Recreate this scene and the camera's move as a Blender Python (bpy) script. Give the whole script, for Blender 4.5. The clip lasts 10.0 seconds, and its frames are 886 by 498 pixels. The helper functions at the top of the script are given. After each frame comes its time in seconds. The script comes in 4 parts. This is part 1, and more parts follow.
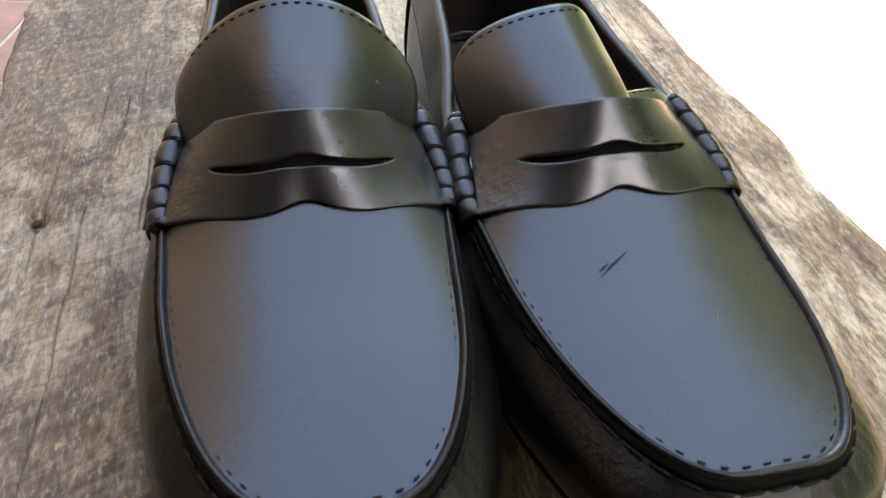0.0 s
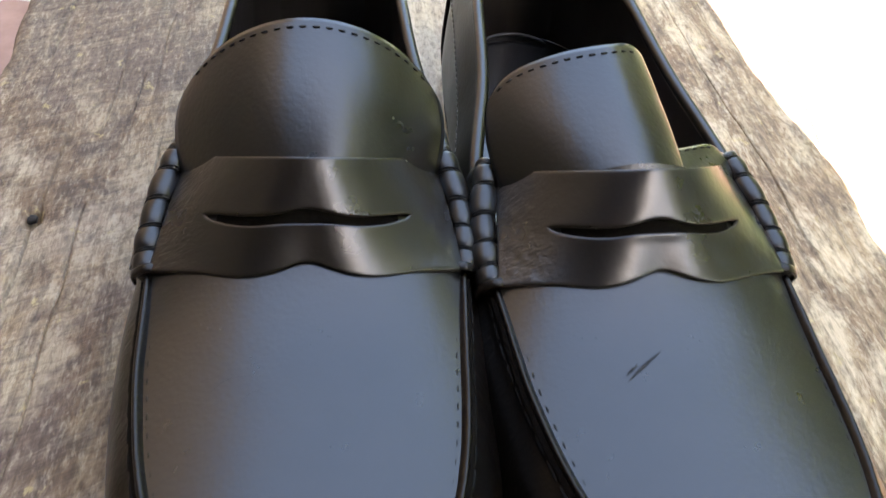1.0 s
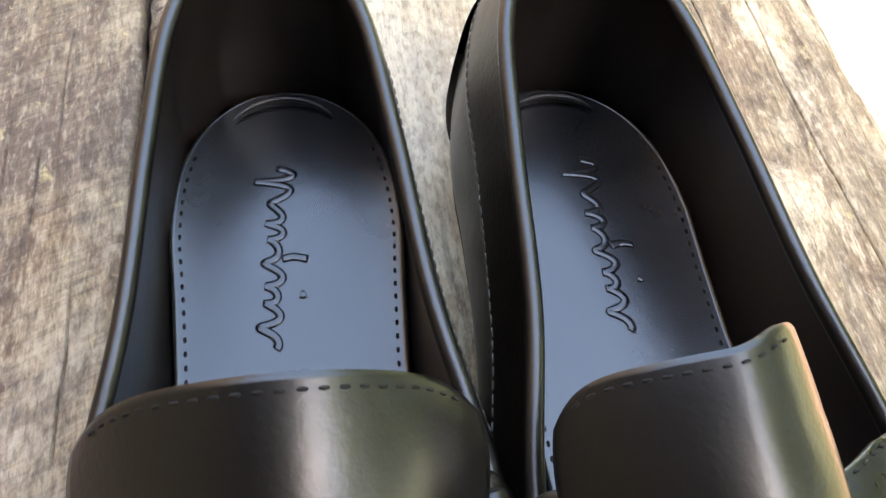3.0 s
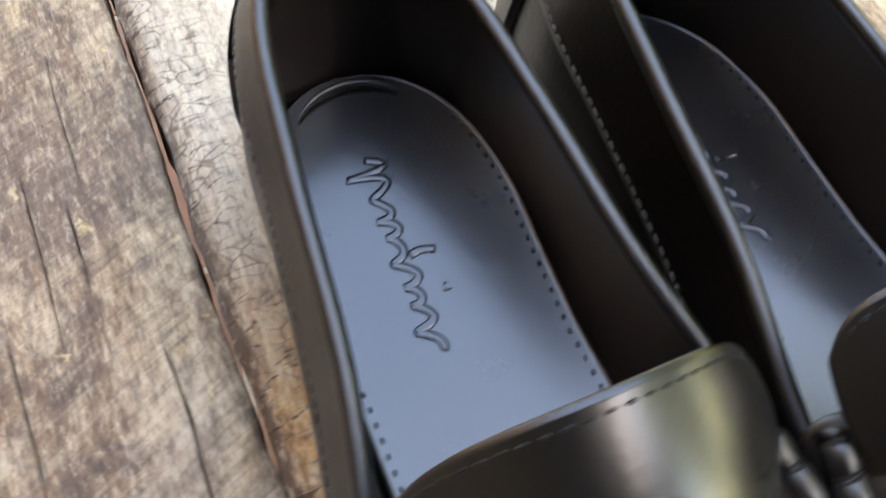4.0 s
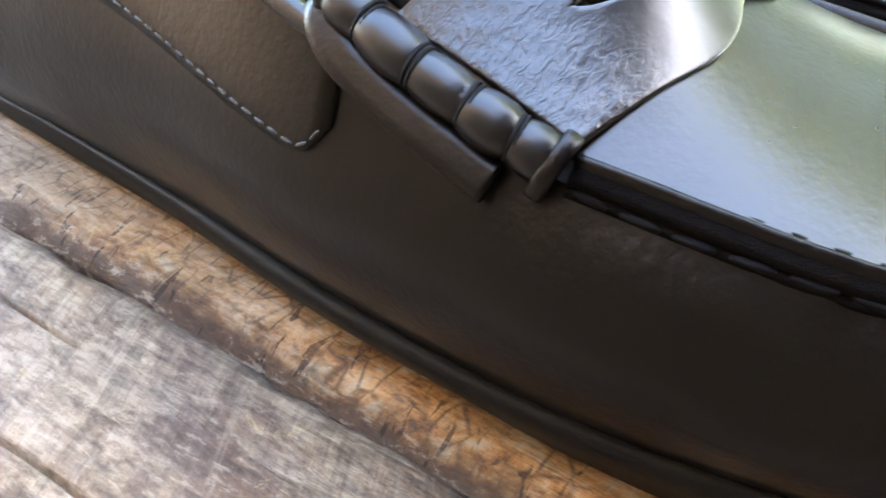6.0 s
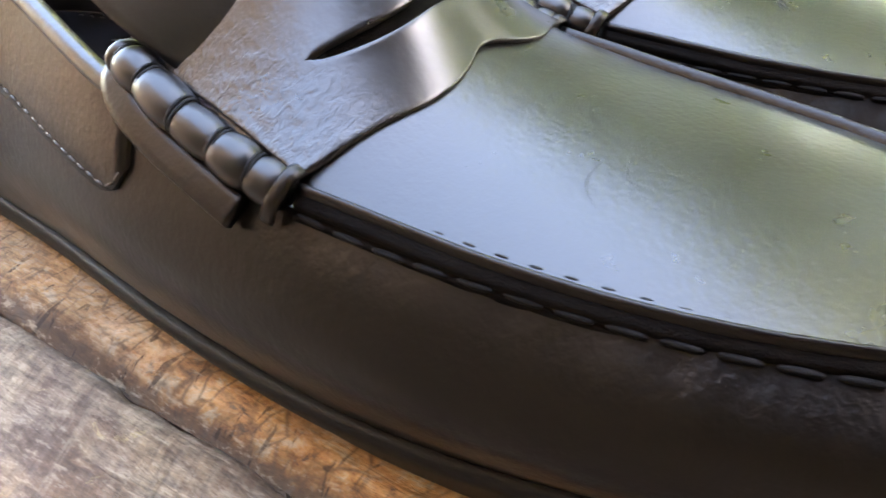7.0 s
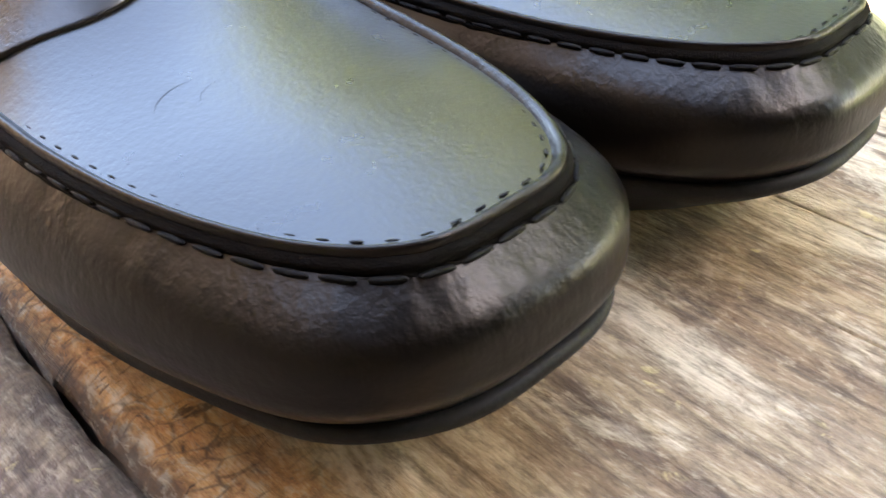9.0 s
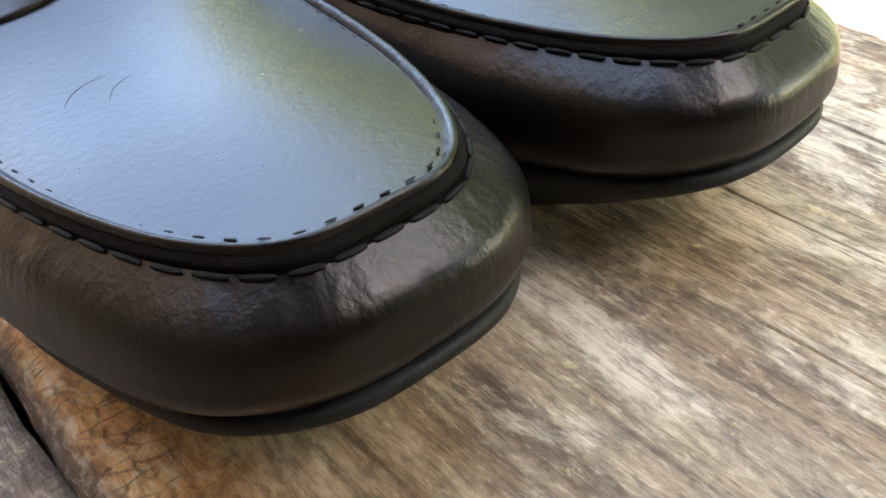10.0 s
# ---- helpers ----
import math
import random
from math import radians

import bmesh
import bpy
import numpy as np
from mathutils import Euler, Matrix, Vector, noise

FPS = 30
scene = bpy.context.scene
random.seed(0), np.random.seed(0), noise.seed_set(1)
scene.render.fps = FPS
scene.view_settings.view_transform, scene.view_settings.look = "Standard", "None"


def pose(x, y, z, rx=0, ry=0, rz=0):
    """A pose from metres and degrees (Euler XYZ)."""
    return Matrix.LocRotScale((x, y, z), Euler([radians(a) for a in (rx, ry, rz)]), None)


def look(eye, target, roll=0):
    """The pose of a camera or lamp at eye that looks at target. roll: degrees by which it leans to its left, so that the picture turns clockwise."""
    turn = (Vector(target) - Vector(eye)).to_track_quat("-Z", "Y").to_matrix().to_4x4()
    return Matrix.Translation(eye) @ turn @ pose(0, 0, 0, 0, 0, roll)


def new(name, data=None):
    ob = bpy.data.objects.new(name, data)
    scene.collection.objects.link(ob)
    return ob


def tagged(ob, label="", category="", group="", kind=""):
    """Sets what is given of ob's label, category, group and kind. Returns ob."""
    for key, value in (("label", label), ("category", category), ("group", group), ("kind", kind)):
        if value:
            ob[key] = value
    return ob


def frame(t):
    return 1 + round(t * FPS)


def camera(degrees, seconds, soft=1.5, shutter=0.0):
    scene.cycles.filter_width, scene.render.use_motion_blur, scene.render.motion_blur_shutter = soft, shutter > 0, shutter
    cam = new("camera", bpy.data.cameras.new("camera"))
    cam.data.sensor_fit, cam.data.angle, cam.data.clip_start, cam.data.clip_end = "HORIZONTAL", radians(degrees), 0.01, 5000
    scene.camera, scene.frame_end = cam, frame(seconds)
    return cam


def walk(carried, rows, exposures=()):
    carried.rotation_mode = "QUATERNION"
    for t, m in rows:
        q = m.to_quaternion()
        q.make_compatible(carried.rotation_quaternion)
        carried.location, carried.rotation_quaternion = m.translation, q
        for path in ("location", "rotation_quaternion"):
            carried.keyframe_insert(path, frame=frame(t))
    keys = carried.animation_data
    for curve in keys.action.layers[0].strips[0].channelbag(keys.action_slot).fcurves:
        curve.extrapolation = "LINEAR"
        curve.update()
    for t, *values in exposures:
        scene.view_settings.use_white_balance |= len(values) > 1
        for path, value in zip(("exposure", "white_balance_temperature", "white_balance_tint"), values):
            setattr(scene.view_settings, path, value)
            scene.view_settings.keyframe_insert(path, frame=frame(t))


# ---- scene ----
cam = camera(55.8, 10.0, soft=1.5, shutter=0.3)
PATH = [
    (0, (-0.015, -0.218, 0.191), (-0.001, 1.328, -1.077), 2.4),
    (0.5, (-0.015, -0.201, 0.198), (-0.026, 1.315, -1.108), 3.6),
    (1, (-0.014, -0.178, 0.201), (-0.059, 1.265, -1.183), 5.8),
    (1.5, (-0.033, -0.124, 0.216), (-0.073, 1.218, -1.267), 7.0),
    (2, (-0.038, -0.082, 0.217), (-0.057, 1.162, -1.349), 5.5),
    (2.2, (-0.037, -0.073, 0.21), (-0.023, 1.124, -1.392), 6.7),
    (3.3, (-0.042, -0.024, 0.211), (0.077, 0.969, -1.521), 8.0),
    (3.5, (-0.056, -0.017, 0.209), (0.131, 0.921, -1.547), 9.1),
    (4, (-0.099, -0.019, 0.203), (0.254, 0.869, -1.555), 9.4),
    (4.2, (-0.134, -0.026, 0.188), (0.412, 0.796, -1.551), 16.1),
    (4.5, (-0.157, -0.042, 0.172), (0.538, 0.791, -1.508), 15.3),
    (5, (-0.179, -0.064, 0.153), (0.862, 0.897, -1.259), 10.8),
    (5.5, (-0.167, -0.087, 0.111), (0.993, 1.019, -1.087), 6.2),
    (5.7, (-0.164, -0.085, 0.1), (1.024, 0.961, -1.122), 6.2),
    (6.8, (-0.149, -0.12, 0.109), (1.051, 1.003, -1.031), 1.7),
    (7, (-0.145, -0.128, 0.111), (1.033, 1.018, -1.029), 1.3),
    (7.5, (-0.132, -0.154, 0.115), (0.994, 1.029, -1.038), 0.6),
    (8, (-0.119, -0.167, 0.113), (0.915, 1.073, -1.068), -0.0),
    (8.5, (-0.102, -0.186, 0.115), (0.848, 1.104, -1.081), -0.9),
    (9, (-0.087, -0.202, 0.115), (0.737, 1.156, -1.1), -2.4),
    (9.5, (-0.067, -0.215, 0.114), (0.654, 1.19, -1.114), -3.4),
    (10, (-0.068, -0.213, 0.117), (0.664, 1.166, -1.133), -3.7),
]
walk(cam, [(t, look(eye, target, roll)) for t, eye, target, roll in PATH], [(0, 3.89, 8000, 12), (1.5, 4.1, 8000, 11), (3.5, 4.5, 8200, 11), (4.5, 4.56, 8100, 13), (5.5, 5.0, 6900, 10), (7.0, 5.2, 7900, 15), (8.5, 4.99, 7800, 15), (10, 4.54, 7700, 12)])

# ---- daylight: open sky beyond a covered porch, sun on the garden side ----
world = bpy.data.worlds.new("world")
scene.world = world
world.use_nodes = True
wn, wl = world.node_tree.nodes, world.node_tree.links
SUN_AZ, SUN_EL = radians(160), radians(52)
sky = wn.new("ShaderNodeTexSky")
sky.sky_type, sky.sun_disc = "NISHITA", False
sky.sun_elevation, sky.sun_rotation = SUN_EL, SUN_AZ
wn["Background"].inputs[1].default_value = 0.15
wl.new(sky.outputs[0], wn["Background"].inputs[0])
sun = new("sun", bpy.data.lights.new("sun", "SUN"))
sun.data.energy, sun.data.angle, sun.data.color = 2.6, radians(0.5), (1.0, 0.95, 0.86)
sun_way = Vector((math.sin(SUN_AZ) * math.cos(SUN_EL), math.cos(SUN_AZ) * math.cos(SUN_EL), math.sin(SUN_EL)))
sun.matrix_world = look(sun_way * 5, (0, 0, 0))


# ---- materials ----
class Nodes:
    """A short way to wire a node material."""

    def __init__(self, name):
        self.mat = bpy.data.materials.new(name)
        self.mat.use_nodes = True
        self.tree = self.mat.node_tree
        self.bsdf = self.tree.nodes["Principled BSDF"]
        self.coord = self.tree.nodes.new("ShaderNodeTexCoord").outputs["Object"]

    def wire(self, a, socket):
        if hasattr(a, "is_linked"):
            self.tree.links.new(a, socket)
        else:
            socket.default_value = a

    def mapped(self, scale, turn=(0, 0, 0), shift=(0, 0, 0), src=None):
        m = self.tree.nodes.new("ShaderNodeMapping")
        self.wire(src or self.coord, m.inputs["Vector"])
        m.inputs["Scale"].default_value = scale
        m.inputs["Rotation"].default_value = [radians(a) for a in turn]
        m.inputs["Location"].default_value = shift
        return m.outputs[0]

    def noise(self, scale, detail=4, rough=0.55, vec=None, distort=0.0):
        n = self.tree.nodes.new("ShaderNodeTexNoise")
        n.inputs["Scale"].default_value, n.inputs["Detail"].default_value = scale, detail
        n.inputs["Roughness"].default_value, n.inputs["Distortion"].default_value = rough, distort
        self.wire(vec or self.coord, n.inputs["Vector"])
        return n.outputs["Fac"]

    def cells(self, scale, vec=None, feature="F1"):
        n = self.tree.nodes.new("ShaderNodeTexVoronoi")
        n.feature = feature
        n.inputs["Scale"].default_value = scale
        self.wire(vec or self.coord, n.inputs["Vector"])
        return n.outputs["Distance"]

    def ramp(self, fac, *stops):
        r = self.tree.nodes.new("ShaderNodeValToRGB")
        self.wire(fac, r.inputs[0])
        e = r.color_ramp.elements
        while len(e) < len(stops):
            e.new(0.5)
        for el, (p, c) in zip(e, stops):
            el.position = p
            el.color = (*c, 1) if hasattr(c, "__len__") else (c, c, c, 1)
        return r.outputs[0]

    def mix(self, fac, a, b, how="MIX"):
        m = self.tree.nodes.new("ShaderNodeMix")
        m.data_type, m.blend_type = "RGBA", how
        for v, s in ((fac, m.inputs[0]), (a, m.inputs[6]), (b, m.inputs[7])):
            self.wire((*v, 1) if isinstance(v, tuple) and len(v) == 3 else v, s)
        return m.outputs[2]

    def maths(self, op, a, b=0.0):
        m = self.tree.nodes.new("ShaderNodeMath")
        m.operation = op
        self.wire(a, m.inputs[0])
        self.wire(b, m.inputs[1])
        return m.outputs[0]

    def bump(self, height, strength, distance, under=None):
        b = self.tree.nodes.new("ShaderNodeBump")
        b.inputs["Strength"].default_value, b.inputs["Distance"].default_value = strength, distance
        self.wire(height, b.inputs["Height"])
        if under is not None:
            self.wire(under, b.inputs["Normal"])
        return b.outputs[0]

    def done(self, colour, rough, normal=None, spec=0.5, coat=0.0, coat_rough=0.2, metal=0.0):
        self.wire((*colour, 1) if isinstance(colour, tuple) and len(colour) == 3 else colour, self.bsdf.inputs["Base Color"])
        self.wire(rough, self.bsdf.inputs["Roughness"])
        self.bsdf.inputs["Specular IOR Level"].default_value = spec
        self.bsdf.inputs["Coat Weight"].default_value = coat
        self.bsdf.inputs["Coat Roughness"].default_value = coat_rough
        self.bsdf.inputs["Metallic"].default_value = metal
        if normal is not None:
            self.wire(normal, self.bsdf.inputs["Normal"])
        return self.mat


def leather(name, dark, light, rough, grain=0.25, crease=0.15, coat=0.15, spec=0.5, wrinkle=0.0, ends=False):
    n = Nodes(name)
    pores = n.noise(760, 2, 0.55)
    fine = n.noise(2400, 2)
    folds = n.noise(130, 3, 0.55, n.mapped((1, 1, 1)), 0.3)
    patch = n.noise(38, 4, 0.6)
    col = n.mix(n.ramp(patch, (0.35, 0.0), (0.7, 1.0)), dark, light)
    r = n.maths("ADD", n.maths("MULTIPLY", n.noise(70, 5, 0.6), 0.16), rough - 0.08)
    b1 = n.bump(folds, crease, 0.0006)
    if wrinkle:
        # fine shrivelled wrinkles: all over, or at the pulled end of a strap
        w = n.noise(1, 3, 0.6, n.mapped((560, 560, 75) if not ends else (300, 920, 620), (0, 0, 14)), 0.9 if ends else 0.25)
        if ends:
            sep = n.tree.nodes.new("ShaderNodeSeparateXYZ")
            n.wire(n.coord, sep.inputs[0])
            where = n.ramp(n.maths("MULTIPLY", n.maths("ADD", sep.outputs[0], 0.045), 25.0), (0.22, 1.0), (0.62, 0.0))
        else:
            # drawn-in creases run down from the seam round the toe
            sep = n.tree.nodes.new("ShaderNodeSeparateXYZ")
            n.wire(n.coord, sep.inputs[0])
            below = n.ramp(n.maths("MULTIPLY", sep.outputs[2], 20.0), (0.52, 0.0), (0.86, 1.0))
            ahead = n.ramp(n.maths("MULTIPLY", sep.outputs[1], 5.0), (0.48, 1.0), (0.62, 0.12))
            where = n.maths("MULTIPLY", n.maths("MULTIPLY", below, ahead), n.ramp(n.noise(60, 3), (0.36, 0.25), (0.6, 1.0)))
        b1 = n.bump(n.maths("MULTIPLY", w, where), wrinkle, 0.0011, b1)
    b2 = n.bump(n.maths("ADD", n.maths("MULTIPLY", pores, 0.8), n.maths("MULTIPLY", fine, 0.03)), grain, 0.00022, b1)
    return n.done(col, r, b2, spec=spec, coat=coat, coat_rough=rough * 0.85)


LEATHER = leather("dark_brown_leather", (0.0022, 0.0014, 0.0010), (0.0044, 0.0028, 0.0020), 0.33, grain=0.55, crease=0.2, coat=0.08, spec=0.27, wrinkle=0.24)
LEATHER.node_tree.nodes["Principled BSDF"].inputs["Specular Tint"].default_value = (1.0, 0.92, 0.85, 1)
APRON = leather("smooth_brown_leather", (0.0048, 0.0040, 0.0034), (0.0080, 0.0062, 0.0050), 0.30, grain=0.46, crease=0.09, coat=0.36, spec=0.42)
ROLL = leather("rolled_leather", (0.0040, 0.0030, 0.0024), (0.0072, 0.0052, 0.0042), 0.34, grain=0.2, crease=0.25, coat=0.2, spec=0.4)
GATHER = leather("gathered_leather", (0.0055, 0.0040, 0.0030), (0.0105, 0.0070, 0.0052), 0.29, grain=0.22, crease=0.25, coat=0.34, wrinkle=0.4, ends=True)
LINING = leather("lining_leather", (0.0105, 0.0078, 0.0064), (0.0180, 0.0130, 0.0104), 0.42, grain=0.2, crease=0.1)
INSOLE = leather("insole_leather", (0.0065, 0.0060, 0.0062), (0.0110, 0.0098, 0.0098), 0.25, grain=0.16, crease=0.12, coat=0.4)


def plain(name, c1, c2, rough, scale=200, bump=0.2, spec=0.4):
    n = Nodes(name)
    f = n.noise(scale, 5, 0.6)
    return n.done(n.mix(n.ramp(f, (0.3, 0.0), (0.7, 1.0)), c1, c2), rough, n.bump(n.noise(scale * 4, 4), bump, 0.0004), spec=spec)


EDGE = plain("raw_leather_edge", (0.018, 0.013, 0.010), (0.045, 0.033, 0.026), 0.6, 600)
# cut edge of the seam; also the painted shade in the strap's slot
SEAM_EDGE_AND_SLOT_SHADE = plain("dark_layered_leather_edge_and_slot_shade", (0.0025, 0.0018, 0.0014), (0.007, 0.005, 0.0035), 0.7, 900, 0.9, 0.07)
THREAD = plain("dark_waxed_thread", (0.0018, 0.0015, 0.0014), (0.0048, 0.0040, 0.0036), 0.45, 2500, 0.5, 0.16)
PALE_THREAD = plain("brown_thread", (0.03, 0.024, 0.02), (0.075, 0.06, 0.05), 0.5, 2500, 0.5)
HOLE = plain("needle_hole_dark", (0.003, 0.0025, 0.002), (0.006, 0.005, 0.004), 0.8, 800)
RUBBER = plain("black_rubber", (0.005, 0.0048, 0.0048), (0.011, 0.010, 0.0098), 0.55, 350, 0.35, 0.2)
EMBOSS = leather("embossed_insole_leather", (0.010, 0.0095, 0.010), (0.016, 0.015, 0.015), 0.20, grain=0.05, crease=0.0)
MARK = plain("scuff_mark_dark", (0.004, 0.004, 0.004), (0.009, 0.008, 0.008), 0.7, 900)


def weathered_wood(name, orange):
    """Grey-brown driftwood boards; x runs across the board, y along it."""
    n = Nodes(name)
    fibre = n.noise(1, 6, 0.68, n.mapped((300, 24, 60) if orange else (260, 60, 60)), 0.5)
    fine = n.noise(1, 5, 0.7, n.mapped((900, 45, 200)))
    grain = n.noise(1, 4, 0.6, n.mapped((70, 3.2, 20)), 1.2)
    patch = n.noise(1, 6, 0.72, n.mapped((26, 12, 20)), 0.8)
    blotch = n.noise(1, 5, 0.7, n.mapped((45, 30, 20), shift=(3, 7, 1)), 1.0)
    pale = n.noise(1, 7, 0.75, n.mapped((34, 13, 12), shift=(9, 2, 5)), 0.5)
    saw = n.noise(1, 3, 0.6, n.mapped((30, 520, 60), src=n.mapped((1, 1, 1), (0, 0, -24))))
    lichen = n.noise(1, 4, 0.6, n.mapped((160, 110, 60), shift=(1, 4, 2)), 0.5)
    col = n.ramp(grain, (0.28, (0.13, 0.078, 0.042)), (0.43, (0.315, 0.212, 0.12)), (0.57, (0.46, 0.335, 0.20)), (0.74, (0.61, 0.48, 0.315)))
    col = n.mix(n.maths("MULTIPLY", n.ramp(patch, (0.45 if orange else 0.42, 0.0), (0.55 if orange else 0.53, 1.0)), 0.62 if orange else 0.85), col, (0.20, 0.122, 0.072))
    col = n.mix(n.maths("MULTIPLY", n.ramp(pale, (0.50, 0.0), (0.55 if not orange else 0.57, 1.0)), 0.8 if orange else 0.5), col, (0.64, 0.505, 0.34))
    col = n.mix(n.maths("MULTIPLY", n.ramp(blotch, (0.53, 0.0), (0.64, 1.0)), 0.55 if orange else 0.8), col, (0.12, 0.08, 0.058))
    if not orange:
        # broad stains with ragged edges, crossed by the marks of the saw
        sway = n.mapped((9, 5.5, 8), (0, 0, -24), (4, 1, 2))
        stain = n.noise(1, 8, 0.66, sway, 1.4)
        col = n.mix(n.ramp(stain, (0.42, 0.88), (0.50, 0.0)), col, (0.185, 0.125, 0.088))
        col = n.mix(n.ramp(stain, (0.55, 0.0), (0.60, 0.42)), col, (0.54, 0.43, 0.31))
        tracks = n.noise(1, 4, 0.6, n.mapped((22, 300, 60), src=n.mapped((1, 1, 1), (0, 0, -28))), 0.4)
        col = n.mix(n.ramp(tracks, (0.36, 0.6), (0.48, 0.0)), col, n.mix(0.55, col, (0.10, 0.066, 0.046)))
        col = n.mix(n.ramp(tracks, (0.54, 0.0), (0.66, 0.3)), col, (0.46, 0.355, 0.245))
    col = n.mix(n.maths("MULTIPLY", n.ramp(lichen, (0.64, 0.0), (0.70, 1.0)), 0.7), col, (0.62, 0.47, 0.22))
    col = n.mix(n.maths("MULTIPLY", n.ramp(fibre, (0.36, 0.9), (0.52, 0.0)), 0.85), col, n.mix(0.6, col, (0.03, 0.022, 0.018)))
    col = n.mix(n.maths("MULTIPLY", n.ramp(saw, (0.36, 0.12 if orange else 0.75), (0.50, 0.0)), n.ramp(patch, (0.40, 1.0), (0.60, 0.2))), col, n.mix(0.5, col, (0.07, 0.05, 0.04)))
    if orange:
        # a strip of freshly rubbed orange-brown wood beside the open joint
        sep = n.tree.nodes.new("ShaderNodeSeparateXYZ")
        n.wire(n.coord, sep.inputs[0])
        near = n.maths("ADD", n.maths("MULTIPLY", n.noise(55, 4, 0.6), 0.030), sep.outputs[0])
        along = n.ramp(n.maths("ADD", n.maths("MULTIPLY", sep.outputs[1], 2.2), n.maths("MULTIPLY", n.noise(22, 4), 0.5)), (0.13, 1.0), (0.40, 0.0))
        strip = n.maths("MULTIPLY", n.ramp(n.maths("MULTIPLY", n.maths("ADD", near, 0.0), 20.0), (0.30, 1.0), (0.92, 0.0)), along)
        tint = n.ramp(n.noise(1, 6, 0.75, n.mapped((190, 110, 60)), 0.6), (0.36, (0.07, 0.035, 0.018)), (0.43, (0.52, 0.21, 0.05)), (0.53, (0.72, 0.37, 0.12)), (0.61, (0.74, 0.58, 0.40)))
        col = n.mix(n.maths("MULTIPLY", strip, 0.92), col, tint)
        # brown darkening painted along the worn edge that dips into the joint
        edge_darkening = n.ramp(n.maths("MULTIPLY", n.maths("ADD", sep.outputs[0], n.maths("MULTIPLY", n.noise(120, 4, 0.6), 0.007)), 60.0), (0.36, 1.0), (0.62, 0.0))
        col = n.mix(n.maths("MULTIPLY", edge_darkening, 0.92), col, (0.075, 0.044, 0.026))
        # bleached, crackled wood further along the joint
        far = n.ramp(n.maths("ADD", n.maths("MULTIPLY", sep.outputs[1], 6.0), n.maths("MULTIPLY", n.noise(40, 5, 0.65), 0.5)), (0.42, 0.0), (0.80, 1.0))
        by = n.ramp(n.maths("ADD", n.maths("MULTIPLY", sep.outputs[0], 5.0), n.maths("MULTIPLY", n.noise(30, 4, 0.6), 0.4)), (0.55, 1.0), (0.95, 0.0))
        col = n.mix(n.maths("MULTIPLY", n.maths("MULTIPLY", far, by), n.maths("SUBTRACT", 0.55, n.maths("MULTIPLY", edge_darkening, 0.5))), col, (0.62, 0.53, 0.41))
        crackle = n.cells(1, n.mapped((150, 240, 30), src=n.mapped((1, 1, 1), (0, 0, 12))), "DISTANCE_TO_EDGE")
        pale_bed = n.ramp(n.maths("MULTIPLY", near, 20.0), (0.55, 0.9), (1.5, 0.0))
        col = n.mix(n.maths("MULTIPLY", n.maths("MULTIPLY", n.ramp(crackle, (0.015, 1.0), (0.09, 0.0)), pale_bed), n.ramp(n.noise(90, 3), (0.40, 0.1), (0.58, 0.75))), col, (0.09, 0.06, 0.042))
        nicks = n.noise(1, 3, 0.6, n.mapped((110, 330, 30), shift=(2, 5, 0)), 0.6)
        col = n.mix(n.maths("MULTIPLY", n.ramp(nicks, (0.35, 1.0), (0.40, 0.0)), n.ramp(n.maths("MULTIPLY", near, 20.0), (0.35, 0.9), (0.95, 0.0))), col, (0.035, 0.02, 0.012))
    speck = n.noise(1, 4, 0.7, n.mapped((620, 200, 200), shift=(4, 1, 3)), 0.3)
    col = n.mix(n.ramp(speck, (0.36, 0.55), (0.50, 0.0)), col, n.mix(0.75, col, (0.035, 0.022, 0.014)))
    col = n.mix(n.ramp(speck, (0.54, 0.0), (0.66, 0.4)), col, (0.60, 0.485, 0.34))
    if not orange:
        col = n.mix(0.28, col, n.mix(1.0, col, (0.62, 0.52, 0.46), "MULTIPLY"))
    h = n.maths("ADD", n.maths("MULTIPLY", fibre, 1.0), n.maths("ADD", n.maths("MULTIPLY", fine, 0.5), n.maths("MULTIPLY", saw, 0.1 if orange else 0.45)))
    return n.done(col, n.maths("ADD", n.maths("MULTIPLY", fibre, 0.2), 0.62), n.bump(h, 0.95, 0.0012), spec=0.3)


WOOD = weathered_wood("weathered_board_wood", False)
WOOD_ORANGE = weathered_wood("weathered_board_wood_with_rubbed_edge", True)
KNOT = plain("dark_knot_wood", (0.005, 0.0035, 0.003), (0.016, 0.011, 0.008), 0.7, 500, 0.8)
UNDER_WOOD = plain("old_timber", (0.10, 0.075, 0.05), (0.2, 0.15, 0.11), 0.8, 30, 0.4)
TILE = plain("terracotta_tile", (0.22, 0.125, 0.095), (0.33, 0.20, 0.155), 0.75, 18, 0.3)
GROUT = plain("cement_grout", (0.36, 0.32, 0.28), (0.5, 0.46, 0.41), 0.9, 60, 0.4)
PLASTER = plain("brown_wall_render", (0.22, 0.16, 0.12), (0.31, 0.235, 0.18), 0.85, 6, 0.3)
CEILING = plain("dark_ceiling_boards", (0.012, 0.008, 0.006), (0.024, 0.016, 0.011), 0.7, 8, 0.3)
LEAF = plain("sunlit_leaf", (0.19, 0.225, 0.085), (0.35, 0.365, 0.16), 0.55, 3, 0.1)
